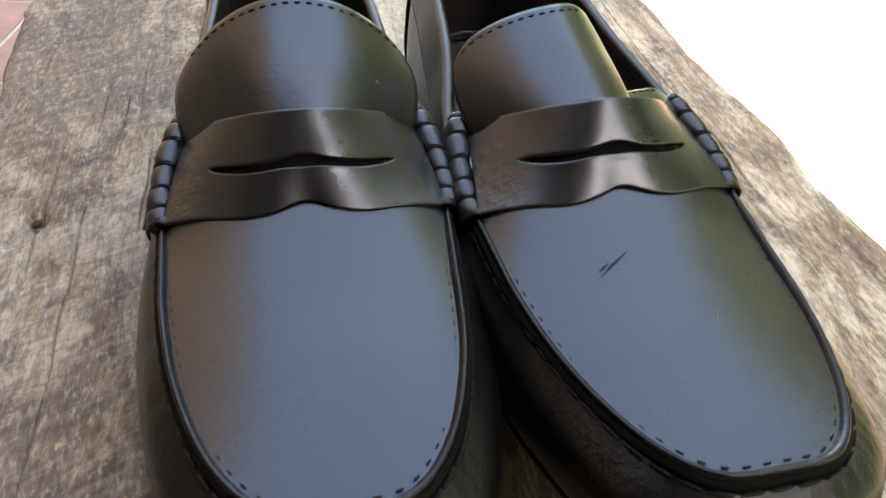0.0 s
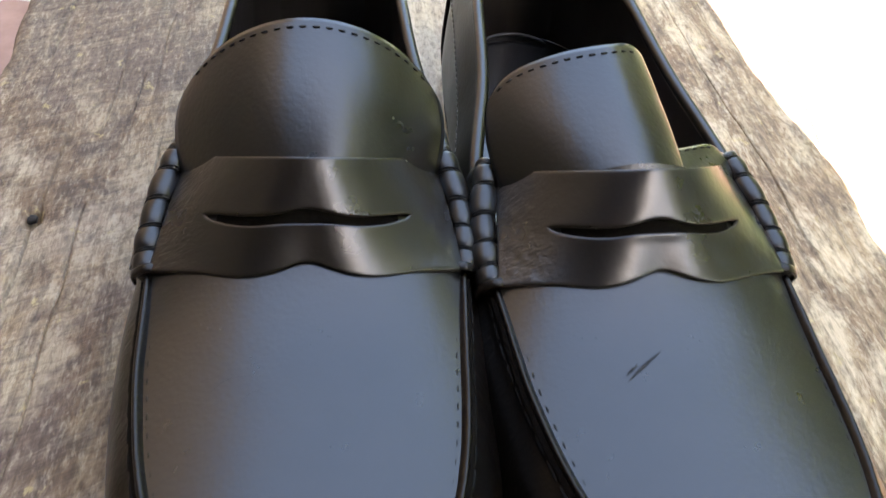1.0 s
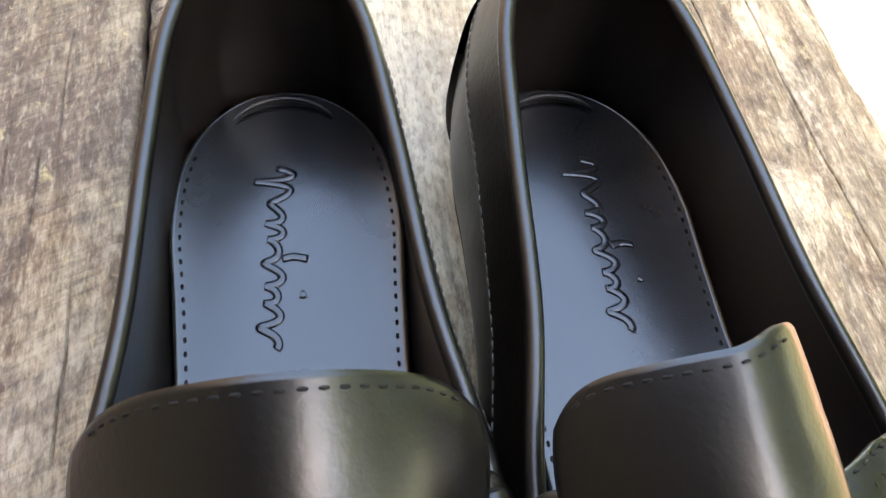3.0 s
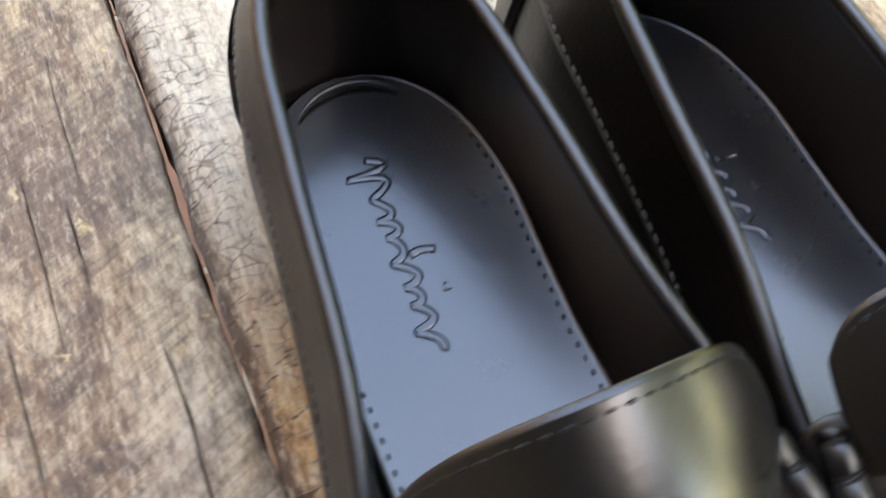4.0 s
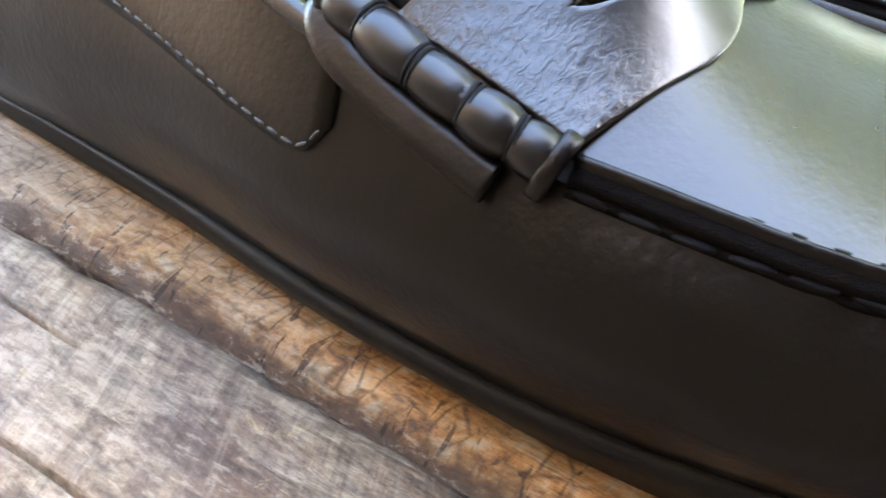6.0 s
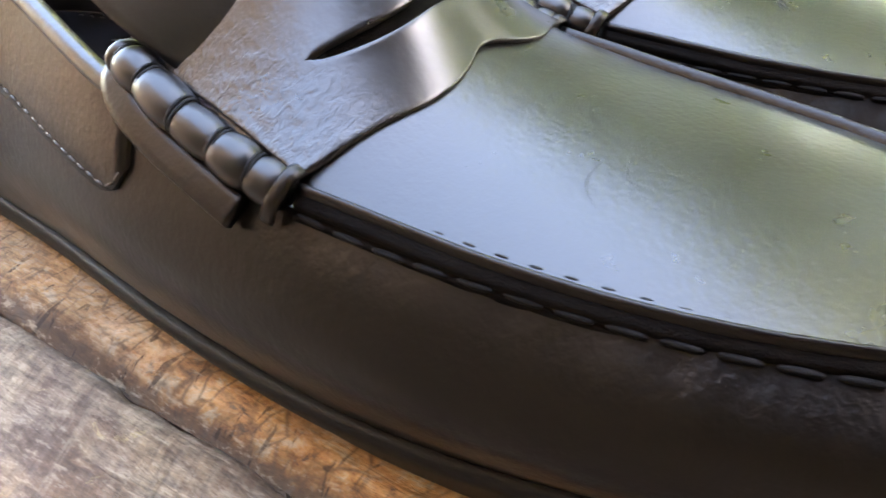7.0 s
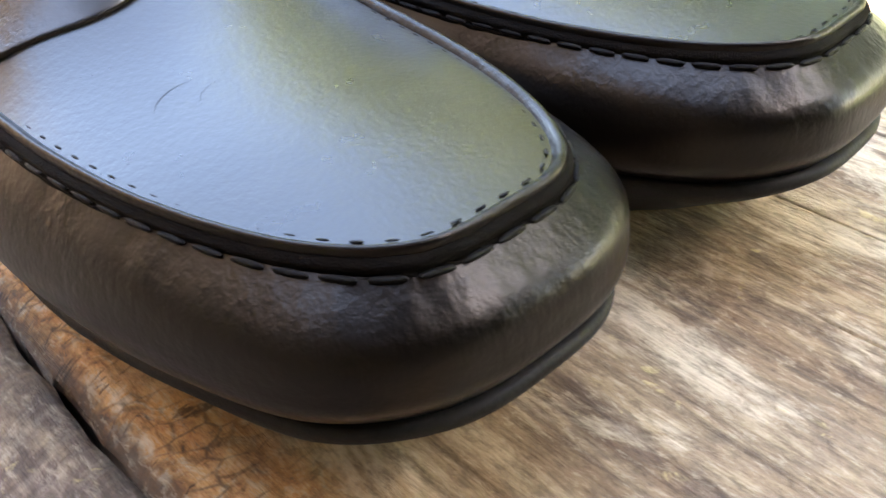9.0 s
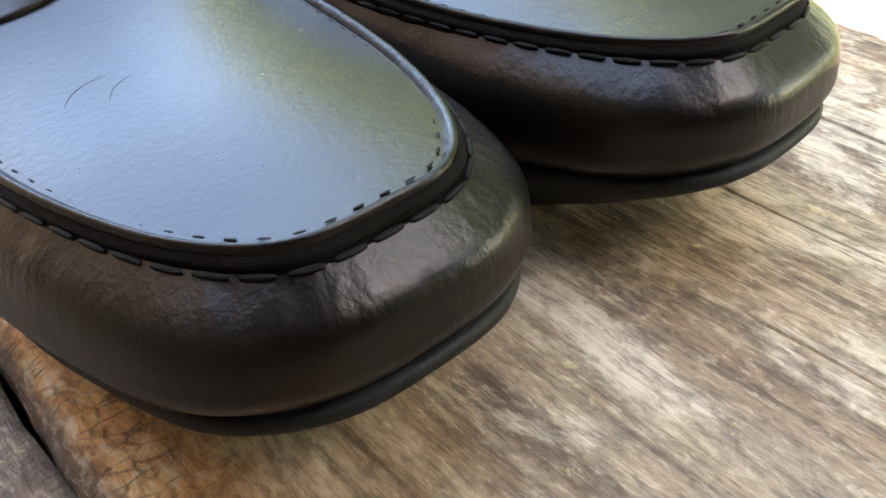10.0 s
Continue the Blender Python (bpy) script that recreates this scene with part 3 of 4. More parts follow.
def make_apron(shoe, marks):
    vs = 11.25 + 108.8 * np.linspace(0, 1, 90) ** 1.5
    cols = np.sin(np.linspace(-np.pi / 2, np.pi / 2, 61))
    p = np.array([[apron_point(c, v) for c in cols] for v in vs]) / 1000
    n, m = p.shape[:2]
    apron = part("apron", mesh_of("apron", p.reshape(-1, 3), grid_faces(n, m), APRON), shoe, "smooth dark leather apron with faint creases")
    # raised lip round the apron
    s = np.linspace(0, 5.05, 110)
    half = station(APRON_EDGE, s)
    path = np.concatenate([half[::-1] * FLIP, half[1:]])
    ups = np.tile((0.0, 0, 1), (len(path), 1))
    lip = [(0.5, -3.2), (0.9, -1.6), (0.55, -1.2), (0.9, -0.8), (0.85, 0.4), (0.55, 0.95), (0.0, 1.0), (-0.6, 0.55), (-1.3, -0.3), (-1.9, -1.6), (-1.2, -3.4)]
    d = np.arange(len(path)) * 0.5
    wob = 1 + 0.05 * lattice(d * 0.6, d * 0, 5)
    v, f = sweep(path, [(a / 1000, b / 1000) for a, b in lip], ups, scale=wob)
    ridge = part("moccasin_seam", mesh_of("moccasin_seam", v, f, LEATHER), shoe, "raised hand-sewn seam round the apron")
    # its dark cut face below, outside
    plan = np.gradient(path, axis=0)
    nrm = np.stack([plan[:, 1], -plan[:, 0], 0 * plan[:, 0]], 1)
    nrm /= np.linalg.norm(nrm, axis=1, keepdims=True)
    v, f = sweep(path + nrm * 0.0010 - (0, 0, 0.0022), [(a / 1000, b / 1000) for a, b in [(-1.0, -1.8), (1.2, -1.8), (1.15, -0.8), (0.55, -0.45), (0.95, -0.05), (0.85, 0.9), (0.2, 1.4), (-0.3, 2.0), (-1.0, 1.6)]], ups)
    part("seam_edge", mesh_of("seam_edge", v, f, SEAM_EDGE_AND_SLOT_SHADE), ridge, "dark layered cut leather edge")
    # sewing: long stitches outside, short ones inside the lip
    me = mesh_of("stitch", *capsule(0.0053, 0.0011, 0.0011, 6, 8), THREAD)
    lv = np.linspace(3.6, 4, 9)
    right = wall(s, lv, 1)
    nr = wall_normals(right, 1)[:, 7]
    line = right[:, 7] + nr * 0.0003
    outside, ons = np.concatenate([line[::-1] * FLIP, line[1:]]), np.concatenate([nr[::-1] * FLIP, nr[1:]])
    for mtx in frames_at(outside, ons, 0.0064, 0.005):
        st = part("stitch", me, ridge)
        st.matrix_basis = mtx
    inner = path - nrm * 0.0022 - (0, 0, 0.00015)
    stitch_row(ridge, "inner_stitching", inner, ups, 0.0046, (0.0020, 0.0006, 0.0003), HOLE, "dark stitches sunk beside the lip")
    for name, pts, wide in marks:
        q = spline(np.array([apron_point(u / apron_half(v), v) for u, v in pts]), np.linspace(0, len(pts) - 1, 24)) / 1000
        k = np.sin(np.linspace(0.15, np.pi - 0.15, 24))
        vv, ff = sweep(q + (0, 0, 0.00003), [(wide / 2000, 0), (0, 0.00003), (-wide / 2000, 0)], np.tile((0.0, 0, 1), (24, 1)), close_profile=False, scale=k)
        part(name, mesh_of(name, vv, ff, MARK), apron, "dark scuff on the polish")


def strap_point(c, q):
    """The saddle strap: c across -1 .. 1, q from its front edge 0 to its back edge 1, in mm."""
    k = 1 - abs(c) ** 2.0
    bow = 2.6 * math.exp(-((c) / 0.16) ** 2) - 1.3 * math.exp(-((abs(c) - 0.42) / 0.2) ** 2)
    front = np.array((38.2 * c, 102 - 8 * k + bow * 0.9, 52.3 + 7.4 * k + bow * 0.4))
    back = np.array((33.0 * c, 138.5 - 25 * k, 58.6 + 19.4 * k))
    p = front * (1 - q) + back * q
    p[2] += 0.8 * math.sin(math.pi * q) * (0.35 + 0.65 * abs(c)) + 1.2
    return p


def make_strap(shoe):
    cols = np.linspace(-1, 1, 121)
    rows = 14
    verts, faces = [], []
    idx = {}

    def vert(i, band, j):
        c = cols[i]
        a = abs(c) / 0.69
        gap = 0.115 * math.sqrt(max(0.0, 1 - a**6)) * (0.72 + 0.5 * math.exp(-(c / 0.13) ** 2)) if a < 1 else 0
        mid = 0.45 + 0.03 * abs(c)
        lo, hi = mid - gap * 0.75, mid + gap * 0.35
        q = lo * j / rows if band == 0 else hi + (1 - hi) * j / rows
        key = (i, round(q, 6))
        if key not in idx:
            p = strap_point(c, q)
            edge = np.clip((abs(c) - 0.62) / 0.3, 0, 1)
            crush = lattice(np.array(c * 30.0 + q * 6), np.array(q * 19.0), 7) + 0.7 * lattice(np.array(c * 70.0), np.array(q * 34.0 - c * 20), 8)
            p[2] += float(crush) * 0.13 * float(edge)
            p[2] += 0.25 * math.exp(-((q - lo) / 0.05) ** 2) * (1 if a < 1 else 0) * (1 - a**2 if a < 1 else 0)
            idx[key] = len(verts)
            verts.append(p / 1000)
        return idx[key]

    for i in range(len(cols) - 1):
        for band in (0, 1):
            for j in range(rows):
                q = (vert(i, band, j), vert(i + 1, band, j), vert(i + 1, band, j + 1), vert(i, band, j + 1))
                if len(set(q)) >= 3:
                    faces.append(tuple(dict.fromkeys(q)))
    ob = part("strap", mesh_of("strap", verts, faces, [GATHER, EDGE]), shoe, "leather saddle strap with a cut slot")
    # dark sheet added below the slot, painting the shade inside it
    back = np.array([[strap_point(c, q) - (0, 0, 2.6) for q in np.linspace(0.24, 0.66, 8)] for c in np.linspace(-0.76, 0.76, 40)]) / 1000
    part("slot_shade", mesh_of("slot_shade", back.reshape(-1, 3), grid_faces(40, 8), SEAM_EDGE_AND_SLOT_SHADE), ob, "added dark sheet that paints the shade inside the slot")
    so = ob.modifiers.new("thick", "SOLIDIFY")
    so.thickness, so.offset, so.material_offset_rim = 0.0015, -1, 1
    be = ob.modifiers.new("soft", "BEVEL")
    be.width, be.segments, be.limit_method, be.angle_limit = 0.0003, 2, "ANGLE", radians(50)
    return ob


def make_rolls(shoe):
    """Gathered rolls, with their binding cord, where the strap meets the sides."""
    for side in (1, -1):
        ends = np.array([(38.9 * side, 103, 50.4), (39.3 * side, 112, 52.8), (38.4 * side, 124, 56.0), (35.6 * side, 137, 59.4), (34.2 * side, 141, 60)]) / 1000
        path = spline(ends, np.linspace(0, 4, 121))
        flat = [(0.0031 * math.cos(q), 0.0029 * math.sin(q)) for q in np.linspace(0, 2 * np.pi, 16, endpoint=False)]
        fade = np.interp(np.arange(121), [0, 6, 112, 120], [0.8, 1, 1, 0.8])
        roll = part("gathered_roll", mesh_of("gathered_roll", *sweep(path, flat, np.tile((0.0, 0, 1), (121, 1)), scale=fade), LEATHER), shoe, "gathered leather roll bound with cord")
        lobes = 6
        for k in range(lobes):
            a, b = int(2 + k * 116 / lobes), int(2 + (k + 1) * 116 / lobes)
            seg = path[a:b + 1]
            t = np.linspace(-1, 1, len(seg))
            sc = (1 - 0.19 * np.abs(t) ** 2.4) * (1.0 + 0.05 * math.sin(k * 2.3))
            v, f = sweep(seg, [(0.0037 * math.cos(q), 0.0034 * math.sin(q)) for q in np.linspace(0, 2 * np.pi, 18, endpoint=False)], np.tile((0.0, 0, 1), (len(seg), 1)), scale=sc)
            part("roll_fold", mesh_of("roll_fold", v, f, ROLL), roll)
            for off in ((-1, 1) if k else ()):
                c = path[a + off]
                tn = path[a + 1] - path[a - 1]
                tn /= np.linalg.norm(tn)
                tn = tn + np.array((0.22 * side, 0, 0))
                tn /= np.linalg.norm(tn)
                x = np.cross(tn, (0, 0, 1))
                x /= np.linalg.norm(x)
                y = np.cross(x, tn)
                ring = np.array([c + (x * math.cos(q) * 0.0031 + y * math.sin(q) * 0.0029) for q in np.linspace(0, 2 * np.pi, 25)])
                part("cord", mesh_of("cord", *sweep(ring, circle(0.00036, 6), np.tile(tn, (25, 1)), caps=False), THREAD), roll)
        tail = spline(np.array([(42.6 * side, 104.5, 47.4), (42.2 * side, 103.2, 51.0), (39.0 * side, 102.4, 53.9), (35.6 * side, 103.0, 53.6)]) / 1000, np.linspace(0, 3, 24))
        wrap = [(-1.1, -0.5), (1.1, -0.5), (1.2, 0.1), (0.6, 0.42), (-0.6, 0.42), (-1.2, 0.1)]
        part("wrap", mesh_of("wrap", *sweep(tail, [(a / 1000, b / 1000) for a, b in wrap], np.linspace((0.9 * side, -0.3, 0.4), (-0.1 * side, -0.3, 1.0), 24)), LEATHER), roll, "flat leather end tucked round the roll")
        # the strap's turned-down edge on the outside
        strip = np.array([(28.5 * side, 138.4, 60.8), (32.6 * side, 140.4, 61.6), (37.0 * side, 140.4, 58.8), (40.0 * side, 136.0, 55.4), (41.8 * side, 127, 52.2), (42.8 * side, 118, 49.8), (43.5 * side, 109.6, 47.4)]) / 1000
        sp = spline(strip, np.linspace(0, 6, 70))
        w = np.clip(np.linspace(-0.25, 2.2, 70), 0, 1)[:, None]
        up = np.array((-0.1 * side, 0.35, 1.0)) * (1 - w) + np.array((0.75 * side, 0.0, 0.65)) * w
        prof = [(-2.5, -1.6), (2.5, -1.6), (2.6, 0.0), (2.4, 0.3), (1.0, 0.42), (-1.0, 0.42), (-2.4, 0.3), (-2.6, 0.0)]
        part("strap_end", mesh_of("strap_end", *sweep(sp, [(a / 1000, b / 1000) for a, b in prof], up), LEATHER), roll, "turned-down end of the strap")


def make_tongue(shoe, c0, c1, top_c, top_s, lean, curl=0.0):
    """The standing tongue. c0, c1: its edges across; top_c, top_s: (along, height) of the top in the middle and at the sides."""
    cols, rows = np.linspace(0, 1, 61), np.linspace(0, 1, 36)
    p = np.zeros((36, 61, 3))
    for i, q in enumerate(rows):
        for j, w in enumerate(cols):
            wide = 31.5 + 4.8 * math.sin(q * 2.2)
            a0, a1 = c0[0] * (1 - q) + c0[1] * q, c1[0] * (1 - q) + c1[1] * q
            c = a0 + (a1 - a0) * w
            e = 2 * w - 1
            qq = q * (1 - (0.20 if e < 0 or not curl else 0.11) * abs(e) ** 7)
            k = 1 - abs(c) ** 2.0
            base = np.array((0, 126 - 18 * k, 55.5 + 14 * k))
            top = np.array((0, top_s[0] + (top_c[0] - top_s[0]) * k, top_s[1] + (top_c[1] - top_s[1]) * k))
            pt = base * (1 - qq) + top * qq
            pt[0] = wide * c
            pt[2] += lean * math.sin(math.pi * qq)
            roll = max(0.0, (w - 0.62) / 0.38) ** 2 * min(1.0, 0.35 + q)
            pt[1] += curl * roll
            pt[2] -= 0.35 * curl * roll
            p[i, j] = pt
    p /= 1000
    ob = part("tongue", mesh_of("tongue", p.reshape(-1, 3), grid_faces(36, 61), [APRON, EDGE]), shoe, "upright leather tongue with stitched top edge")
    so = ob.modifiers.new("thick", "SOLIDIFY")
    so.thickness, so.offset, so.material_offset_rim = 0.0018, -1, 1
    # stitching a few millimetres below the top edge
    path = p[33, 4:-4] * 0.99 + p[32, 4:-4] * 0.01
    nrm = np.cross(np.gradient(p[33], axis=0), p[34] - p[32])[4:-4]
    nrm /= np.linalg.norm(nrm, axis=1, keepdims=True)
    stitch_row(ob, "tongue_stitching", path + nrm * 0.0002, nrm, 0.0033, (0.0019, 0.0007, 0.0005), HOLE, "dark sunk stitches")
    return ob


def loafer(label, at, turn, marks, tongue, mark_turn, flap):
    shoe = tagged(new("loafer"), label, "shoe", "pair of loafers")
    shoe.matrix_basis = pose(at[0], at[1], 0.0004, 0, 0, turn)
    make_sole(shoe)
    make_upper(shoe)
    make_collar(shoe)
    make_lining(shoe)
    make_insole(shoe, mark_turn)
    make_apron(shoe, marks)
    make_tongue(shoe, *tongue)
    if flap:
        tagged(make_tongue(shoe, (0.15, 0.10), (0.97, 0.90), (133, 69), (147, 62.5), 0.5), "lining flap beside the curled tongue")
    make_strap(shoe)
    make_rolls(shoe)
    # the toe swings a little to one side
    for ob in shoe.children_recursive:
        if ob.name.startswith("stitch"):
            ob.matrix_basis = Matrix.Translation((0.003 * max(0.0, 1 - ob.matrix_basis.translation.y / 0.075), 0, 0)) @ ob.matrix_basis
        else:
            for v in ob.data.vertices:
                v.co.x += 0.003 * max(0.0, 1 - v.co.y / 0.075)
    return shoe


loafer("dark brown leather penny loafer, its tongue upright, on weathered boards", (-0.032, -0.138), 10.4,
       [("crease_mark", [(-20.5, 65.8), (-18, 68.4), (-14.6, 69.8), (-8.6, 69.7)], 0.17), ("crease_mark", [(-14, 62.5), (-11.5, 65.5), (-7, 67.2)], 0.12)],
       ((-0.98, -0.98), (0.98, 0.98), (150.5, 94.5), (156, 72), 1.5), -3.0, False)
loafer("dark brown leather penny loafer with a scuffed apron and curled tongue", (0.057, -0.125), 13.7,
       [("scuff_mark", [(-14.7, 70.5), (-9.5, 74.2), (-4.8, 77.3)], 0.9), ("scuff_mark", [(-14.6, 72.0), (-13, 73.2), (-11.2, 74.4)], 0.8)],
       ((-0.98, -0.98), (0.44, 0.27), (154, 89), (157, 74.5), 1.0, 9.0), 4.4, True)


# ---- the bench of old boards ----
BENCH = pose(-0.1105, 0.03, 0, 0, 0, 10.9)


def board(name, w0, w1, mat, label, edge0, edge1, cracks, knot, seed):
    """A thick weathered board. w0, w1: its edges across; y runs along it; cracks: (across, from, to, drift, half-width in mm, depth in mm)."""
    cracks = [(*c[:4], c[4] * 1.5, c[5] * 1.5) for c in cracks]
    fine = np.arange(-0.30, 0.56, 0.0026)
    y = np.r_[np.linspace(-0.75, -0.305, 30), fine, np.linspace(0.565, 0.95, 30)]
    base = list(np.linspace(w0, w1, int((w1 - w0) / 0.0016) + 1))
    for c in cracks:
        base += [c[0] - c[4] * 0.75e-3, c[0] - c[4] * 0.35e-3, c[0] + c[4] * 0.35e-3, c[0] + c[4] * 0.75e-3]
    x = np.array(sorted(base))
    X, Y = np.meshgrid(x, y)
    Z = 0.0011 * lattice(X * 16, Y * 3.2, seed) + 0.00055 * lattice(X * 75, Y * 9, seed + 1) + 0.0004 * lattice(X * 330, Y * 16, seed + 2)
    Z += 0.00022 * lattice(X * 600, Y * 60, seed + 3)
    saw = np.sin((Y * 0.96 - X * 0.45) * 1250 + 3 * lattice(X * 20, Y * 14, seed + 4)) * np.clip(lattice(X * 14 + 5, Y * 9, seed + 5) + 0.25, 0, 1)
    Z += 0.00005 * saw
    drift = np.zeros_like(X)
    for cx, y0, y1, dr, hw, dep in cracks:
        near = np.abs(X - cx) <= hw * 0.4e-3
        along = np.clip((Y - y0) / 0.012, 0, 1) * np.clip((y1 - Y) / 0.012, 0, 1)
        Z -= np.where(near, along * dep * 2.2e-3 * (0.75 + 0.25 * lattice(Y * 120, X * 0, seed + 6)), 0)
        # the crack wanders, and the board's surface with it
        drift += (dr * (Y - y0) + 0.0006 * lattice(Y * 38, 0 * X, seed + 7)) * np.exp(-(((X - cx) / 0.006) ** 2))
    if knot:
        d = np.hypot(X + drift - knot[0], (Y - knot[1]) * 0.7)
        Z -= 0.007 * np.clip(1.25 - d / 0.0032, 0, 1)
    lo, hi = np.interp(y, *edge0), np.interp(y, *edge1)
    lo = lo + 0.0006 * lattice(y * 45, 0 * y, seed + 8) + 0.0007 * lattice(y * 160, 0 * y, seed + 9)
    hi = hi + 0.0006 * lattice(y * 45, 0 * y + 7, seed + 8) + 0.0007 * lattice(y * 160, 0 * y + 3, seed + 9)
    f = (X - w0) / (w1 - w0)
    XX = X + drift + (lo[:, None] - w0) * (1 - f) ** 6 + (hi[:, None] - w1) * f ** 6
    # worn, rounded arrises
    dist = np.minimum(X - w0, w1 - X)
    worn = 0.0085 if seed == 60 else 0.0035
    edge = np.where(X - w0 < w1 - X, worn * (1 + 0.35 * lattice(Y * 30, 0 * Y, seed + 12)), 0.004)
    Z -= np.where(X - w0 < w1 - X, edge * 0.66, 0.0024) * np.clip(1 - dist / edge, 0, 1) ** 1.6
    Z -= 0.0011
    top = np.stack([XX, Y, Z], 2)
    n, m = top.shape[:2]
    v = [top.reshape(-1, 3)]
    faces = grid_faces(n, m)
    left, right = [i * m for i in range(n)], [i * m + m - 1 for i in range(n)]
    start = n * m
    for ring, flip in ((left, 1), (right, -1)):
        e = top.reshape(-1, 3)[ring]
        for k, dz in enumerate((-0.006, -0.016, -0.038)):
            rough = 0.0005 * lattice(y * 60, 0 * y + dz * 500, seed + 11)
            v.append(np.stack([e[:, 0] + rough, e[:, 1], 0 * e[:, 2] + dz], 1))
        chain = [ring] + [list(range(start + k * n, start + (k + 1) * n)) for k in range(3)]
        start += 3 * n
        for a, b in zip(chain[:-1], chain[1:]):
            for i in range(n - 1):
                q = (a[i], b[i], b[i + 1], a[i + 1])
                faces.append(q if flip < 0 else q[::-1])
        if flip > 0:
            low_left = chain[-1]
        else:
            low_right = chain[-1]
    faces += [(low_left[i], low_left[i + 1], low_right[i + 1], low_right[i]) for i in range(n - 1)]
    me = mesh_of(name, np.concatenate(v), faces, mat)
    return me


bench = tagged(new("bench"), "rustic bench of thick weathered grey-brown boards", "bench")
bench.matrix_basis = BENCH
part("board", board("board", -0.092, -0.0021, WOOD, "", ([-0.75, 0.1, 0.147, 0.2, 0.95], [-0.096, -0.088, -0.0914, -0.094, -0.098]), ([-0.75, -0.12, -0.05, 0.05, 0.15, 0.95], [-0.0006, -0.0004, -0.0005, -0.0009, -0.0009, -0.002]),
     [(-0.0508, -0.13, 0.062, 0.0, 0.55, 2.4), (-0.0355, -0.12, 0.012, 0.0, 0.5, 2.2), (-0.0160, -0.008, 0.047, 0.0, 0.4, 1.8), (-0.0380, 0.05, 0.108, 0.0, 0.45, 2.0), (-0.0285, 0.064, 0.094, 0.0, 0.4, 1.8), (-0.070, 0.10, 0.24, 0.0, 0.35, 1.4), (-0.0235, 0.10, 0.15, 0.0, 0.3, 1.2)],
     (-0.0522, 0.003), 20), bench, "weathered grey board with long cracks and a knot")
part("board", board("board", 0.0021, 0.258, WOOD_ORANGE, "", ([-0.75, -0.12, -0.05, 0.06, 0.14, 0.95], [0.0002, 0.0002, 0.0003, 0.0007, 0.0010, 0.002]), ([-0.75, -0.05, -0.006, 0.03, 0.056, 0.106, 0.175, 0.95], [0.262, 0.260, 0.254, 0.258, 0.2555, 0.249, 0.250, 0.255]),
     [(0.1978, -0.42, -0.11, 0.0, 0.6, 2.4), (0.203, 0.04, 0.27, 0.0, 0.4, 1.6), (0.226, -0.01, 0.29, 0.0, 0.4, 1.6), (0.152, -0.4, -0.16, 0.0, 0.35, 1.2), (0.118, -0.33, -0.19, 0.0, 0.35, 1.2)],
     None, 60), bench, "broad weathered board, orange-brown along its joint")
kn = capsule(0.0034, 0.0042, 0.0024, 10, 14)
kv = np.array(kn[0])
kv += 0.0004 * np.stack([lattice(kv[:, 0] * 900, kv[:, 1] * 900, 3), lattice(kv[:, 0] * 900, kv[:, 1] * 900, 4), lattice(kv[:, 0] * 1200, kv[:, 1] * 1200, 5)], 1)
part("knot", mesh_of("knot", kv + np.array((-0.0522, 0.003, -0.0021)), kn[1], KNOT), bench, "small dark knot in the board")
for yy in (-0.55, 0.75):
    part("batten", box(-0.085, 0.24, yy - 0.035, yy + 0.035, -0.075, -0.0385, UNDER_WOOD, "batten"), bench)
    for xx in (-0.055, 0.21):
        part("leg", box(xx - 0.03, xx + 0.03, yy - 0.03, yy + 0.03, -0.45, -0.0755, UNDER_WOOD, "leg"), bench)

# ---- the porch round the bench ----
FLOOR_Z = -0.45
floor = tagged(new("floor", box(-1.349, 1.6, -3.0, 2.6, FLOOR_Z - 0.1, FLOOR_Z - 0.0015, GROUT, "floor")), "terracotta tiled porch floor with pale joints", "floor", kind="structure")
ground = tagged(new("ground", box(-60, 60, -60, 60, FLOOR_Z - 0.14, FLOOR_Z - 0.10, LAWN, "ground")), "dry grass round the porch", "ground", kind="structure")
wall_west = tagged(new("wall_west", box(-1.5, -1.35, -3.0, 3.2, FLOOR_Z - 0.1, 3.0, PLASTER, "wall_west")), "brown rendered house wall", "wall", kind="structure")
# unseen wall closing the south, dark so that the toes reflect less
wall_south = tagged(new("wall_south", box(-1.5, 4.2, -3.15, -3.0, FLOOR_Z - 0.1, 2.0, CEILING, "wall_south")), "unseen dark boarded house wall that darkens reflections on the leather", "wall", kind="structure")
ceiling = tagged(new("ceiling", box(-1.349, 0.88, -3.15, -0.25, 2.0, 2.08, CEILING, "ceiling")), "unseen dark boarded porch ceiling, placed to keep off sun and sky", "ceiling", kind="structure")

# unseen slab added to hold sun and sky off the front right
light_block_wing = tagged(new("light_block_wing", box(0.881, 3.6, -3.15, -1.85, 2.0, 2.08, CEILING, "light_block_wing")), "unseen dark boarded porch ceiling, placed to keep off sun and sky", "ceiling", kind="structure")


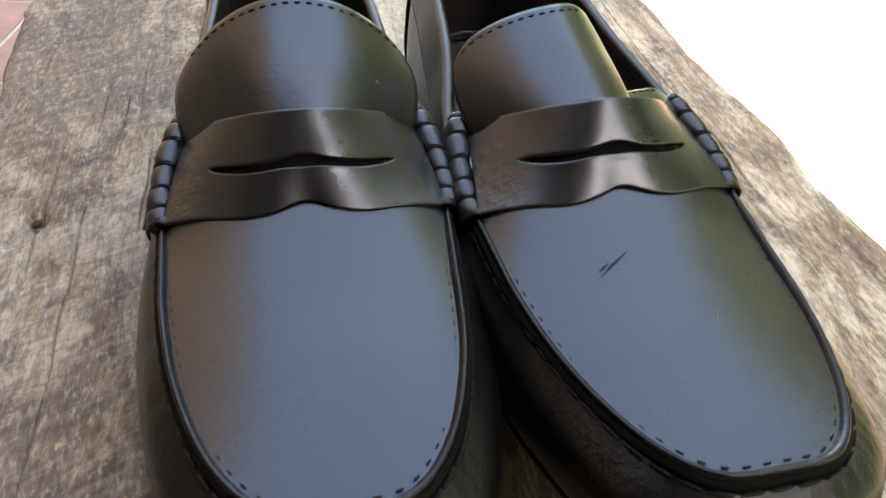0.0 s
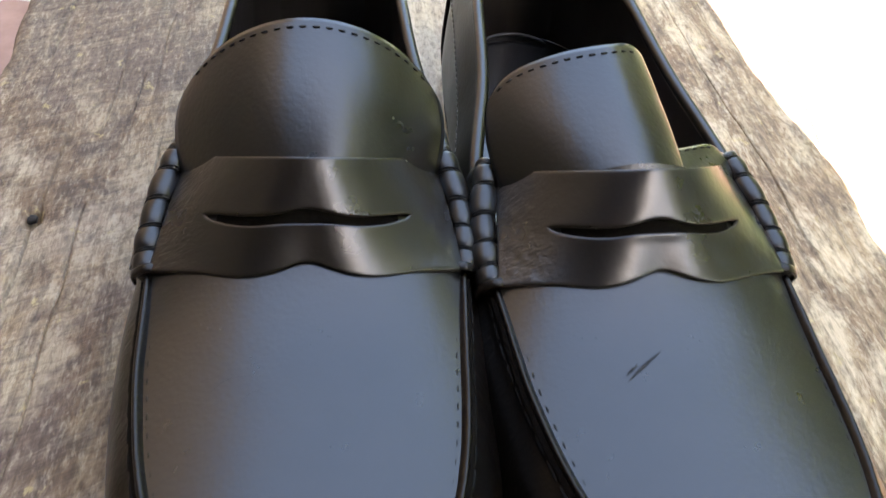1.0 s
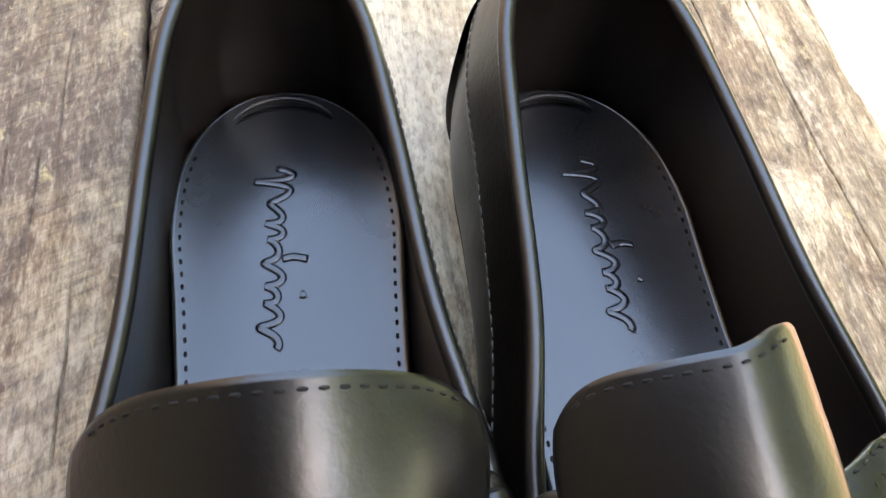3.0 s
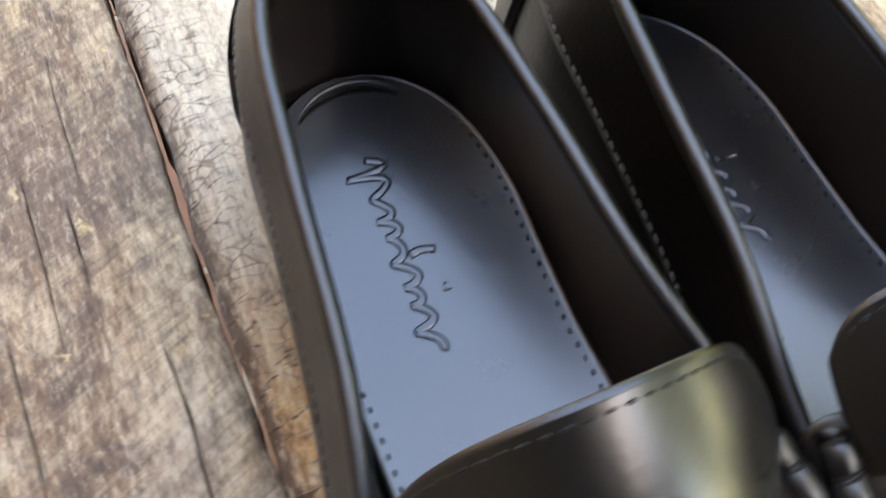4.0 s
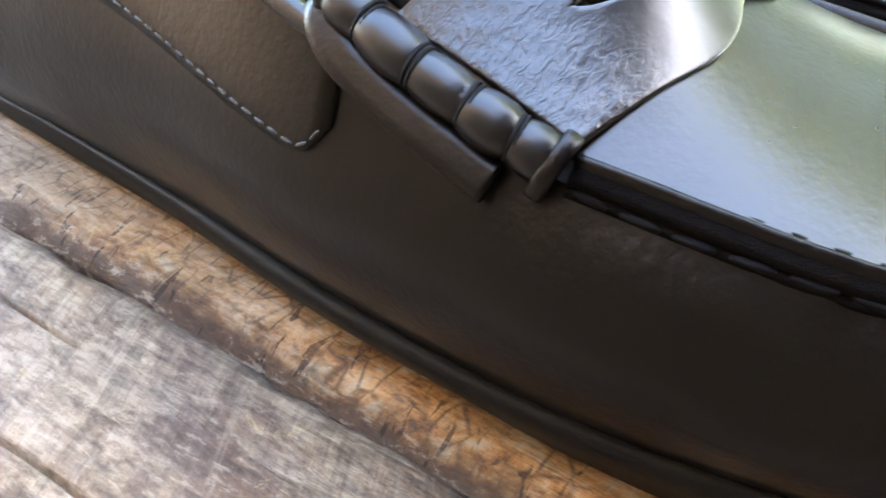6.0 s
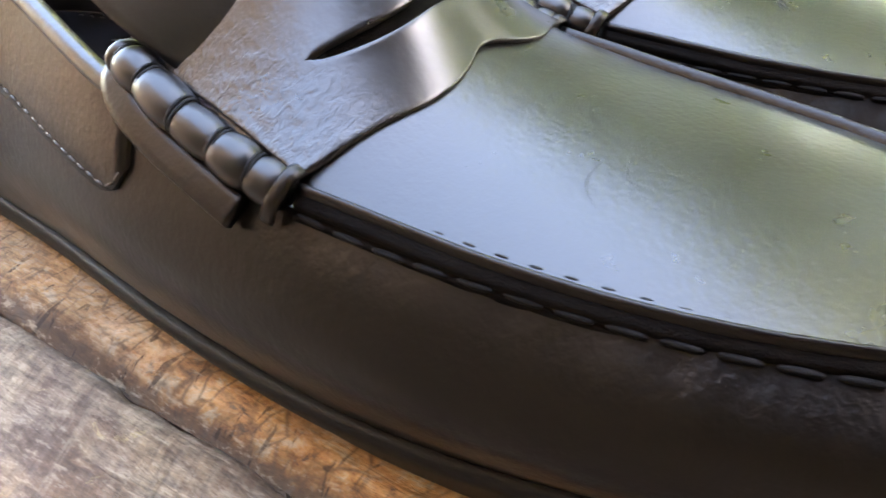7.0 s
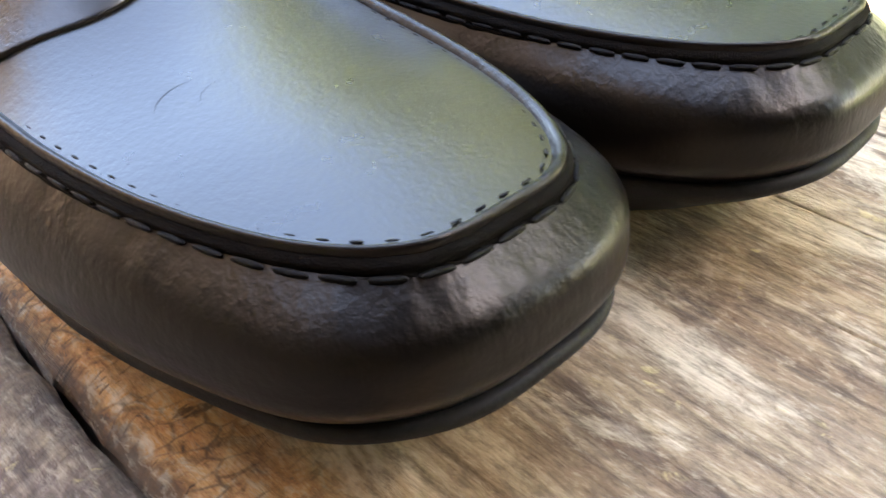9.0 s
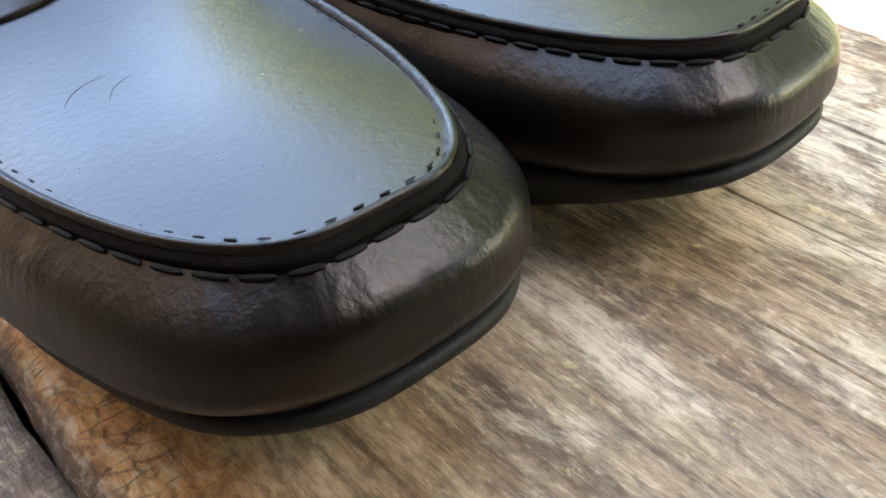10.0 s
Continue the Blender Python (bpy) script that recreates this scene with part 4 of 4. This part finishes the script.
def garden_shrub(x, y, r, h, seed, lift=0.0):
    """A shrub of many small leaves round a few stems."""
    rng = np.random.default_rng(seed)
    shrub = tagged(new("shrub"), "leafy green garden shrub in the sun", "shrub", "garden shrubs")
    shrub.matrix_basis = pose(x, y, FLOOR_Z - 0.10)
    stems = []
    for k in range(5):
        a = k * 1.26 + rng.uniform(0, 0.6)
        path = np.array([(0.05 * math.cos(a), 0.05 * math.sin(a), 0), (r * 0.3 * math.cos(a), r * 0.3 * math.sin(a), h * 0.4), (r * 0.6 * math.cos(a), r * 0.6 * math.sin(a), h * 0.8)]) + np.array([(0, 0, 0), (0, 0, lift * 0.8), (0, 0, lift)])
        stems.append(sweep(spline(path, np.linspace(0, 2, 8)), circle(0.03, 6), np.tile((0.0, 1, 0.1), (8, 1)), scale=np.linspace(1, 0.4, 8)))
    part("trunk", mesh_of("trunk", *joined(stems), UNDER_WOOD), shrub)
    n = int(1200 + 380 * h)
    c = rng.normal(size=(n, 3))
    c /= np.linalg.norm(c, axis=1, keepdims=True)
    c *= (rng.uniform(0.35, 1, n) ** 0.5)[:, None] * (1 + 0.25 * np.sin(c[:, :1] * 5 + seed) * np.cos(c[:, 1:2] * 4))
    c = c * (r, r, h * 0.5) + (0, 0, h * 0.55 + lift)
    d, e = rng.normal(size=(n, 3)), rng.normal(size=(n, 3))
    d /= np.linalg.norm(d, axis=1, keepdims=True)
    e = np.cross(d, e)
    e /= np.linalg.norm(e, axis=1, keepdims=True)
    ln = rng.uniform(0.11, 0.19, n)[:, None]
    quad = np.stack([c - d * ln, c + e * ln * 0.5, c + d * ln, c - e * ln * 0.5], 1)
    quad[:, :, 2] = np.maximum(quad[:, :, 2], 0.02)
    part("crown", mesh_of("crown", quad.reshape(-1, 3), np.arange(4 * n).reshape(-1, 4), LEAF, smooth=False), shrub)


for k, (x, y, r, h) in enumerate([(4.9, 0.4, 1.6, 7.2), (4.5, 2.4, 1.6, 4.8), (3.2, 3.9, 1.4, 4.8), (2.6, 6.3, 1.35, 4.7), (5.5, -1.7, 1.6, 7.6)]):
    garden_shrub(x, y, r, h, 11 + k)

# ---- floor tiles ----
tile_mesh = box(-0.1465, 0.1465, -0.1465, 0.1465, -0.008, 0, TILE, "tile")
for i in range(10):
    for j in range(18):
        t = part("tile", tile_mesh, floor)
        t.matrix_basis = pose(-1.20 + 0.30 * i, -2.82 + 0.30 * j, FLOOR_Z)
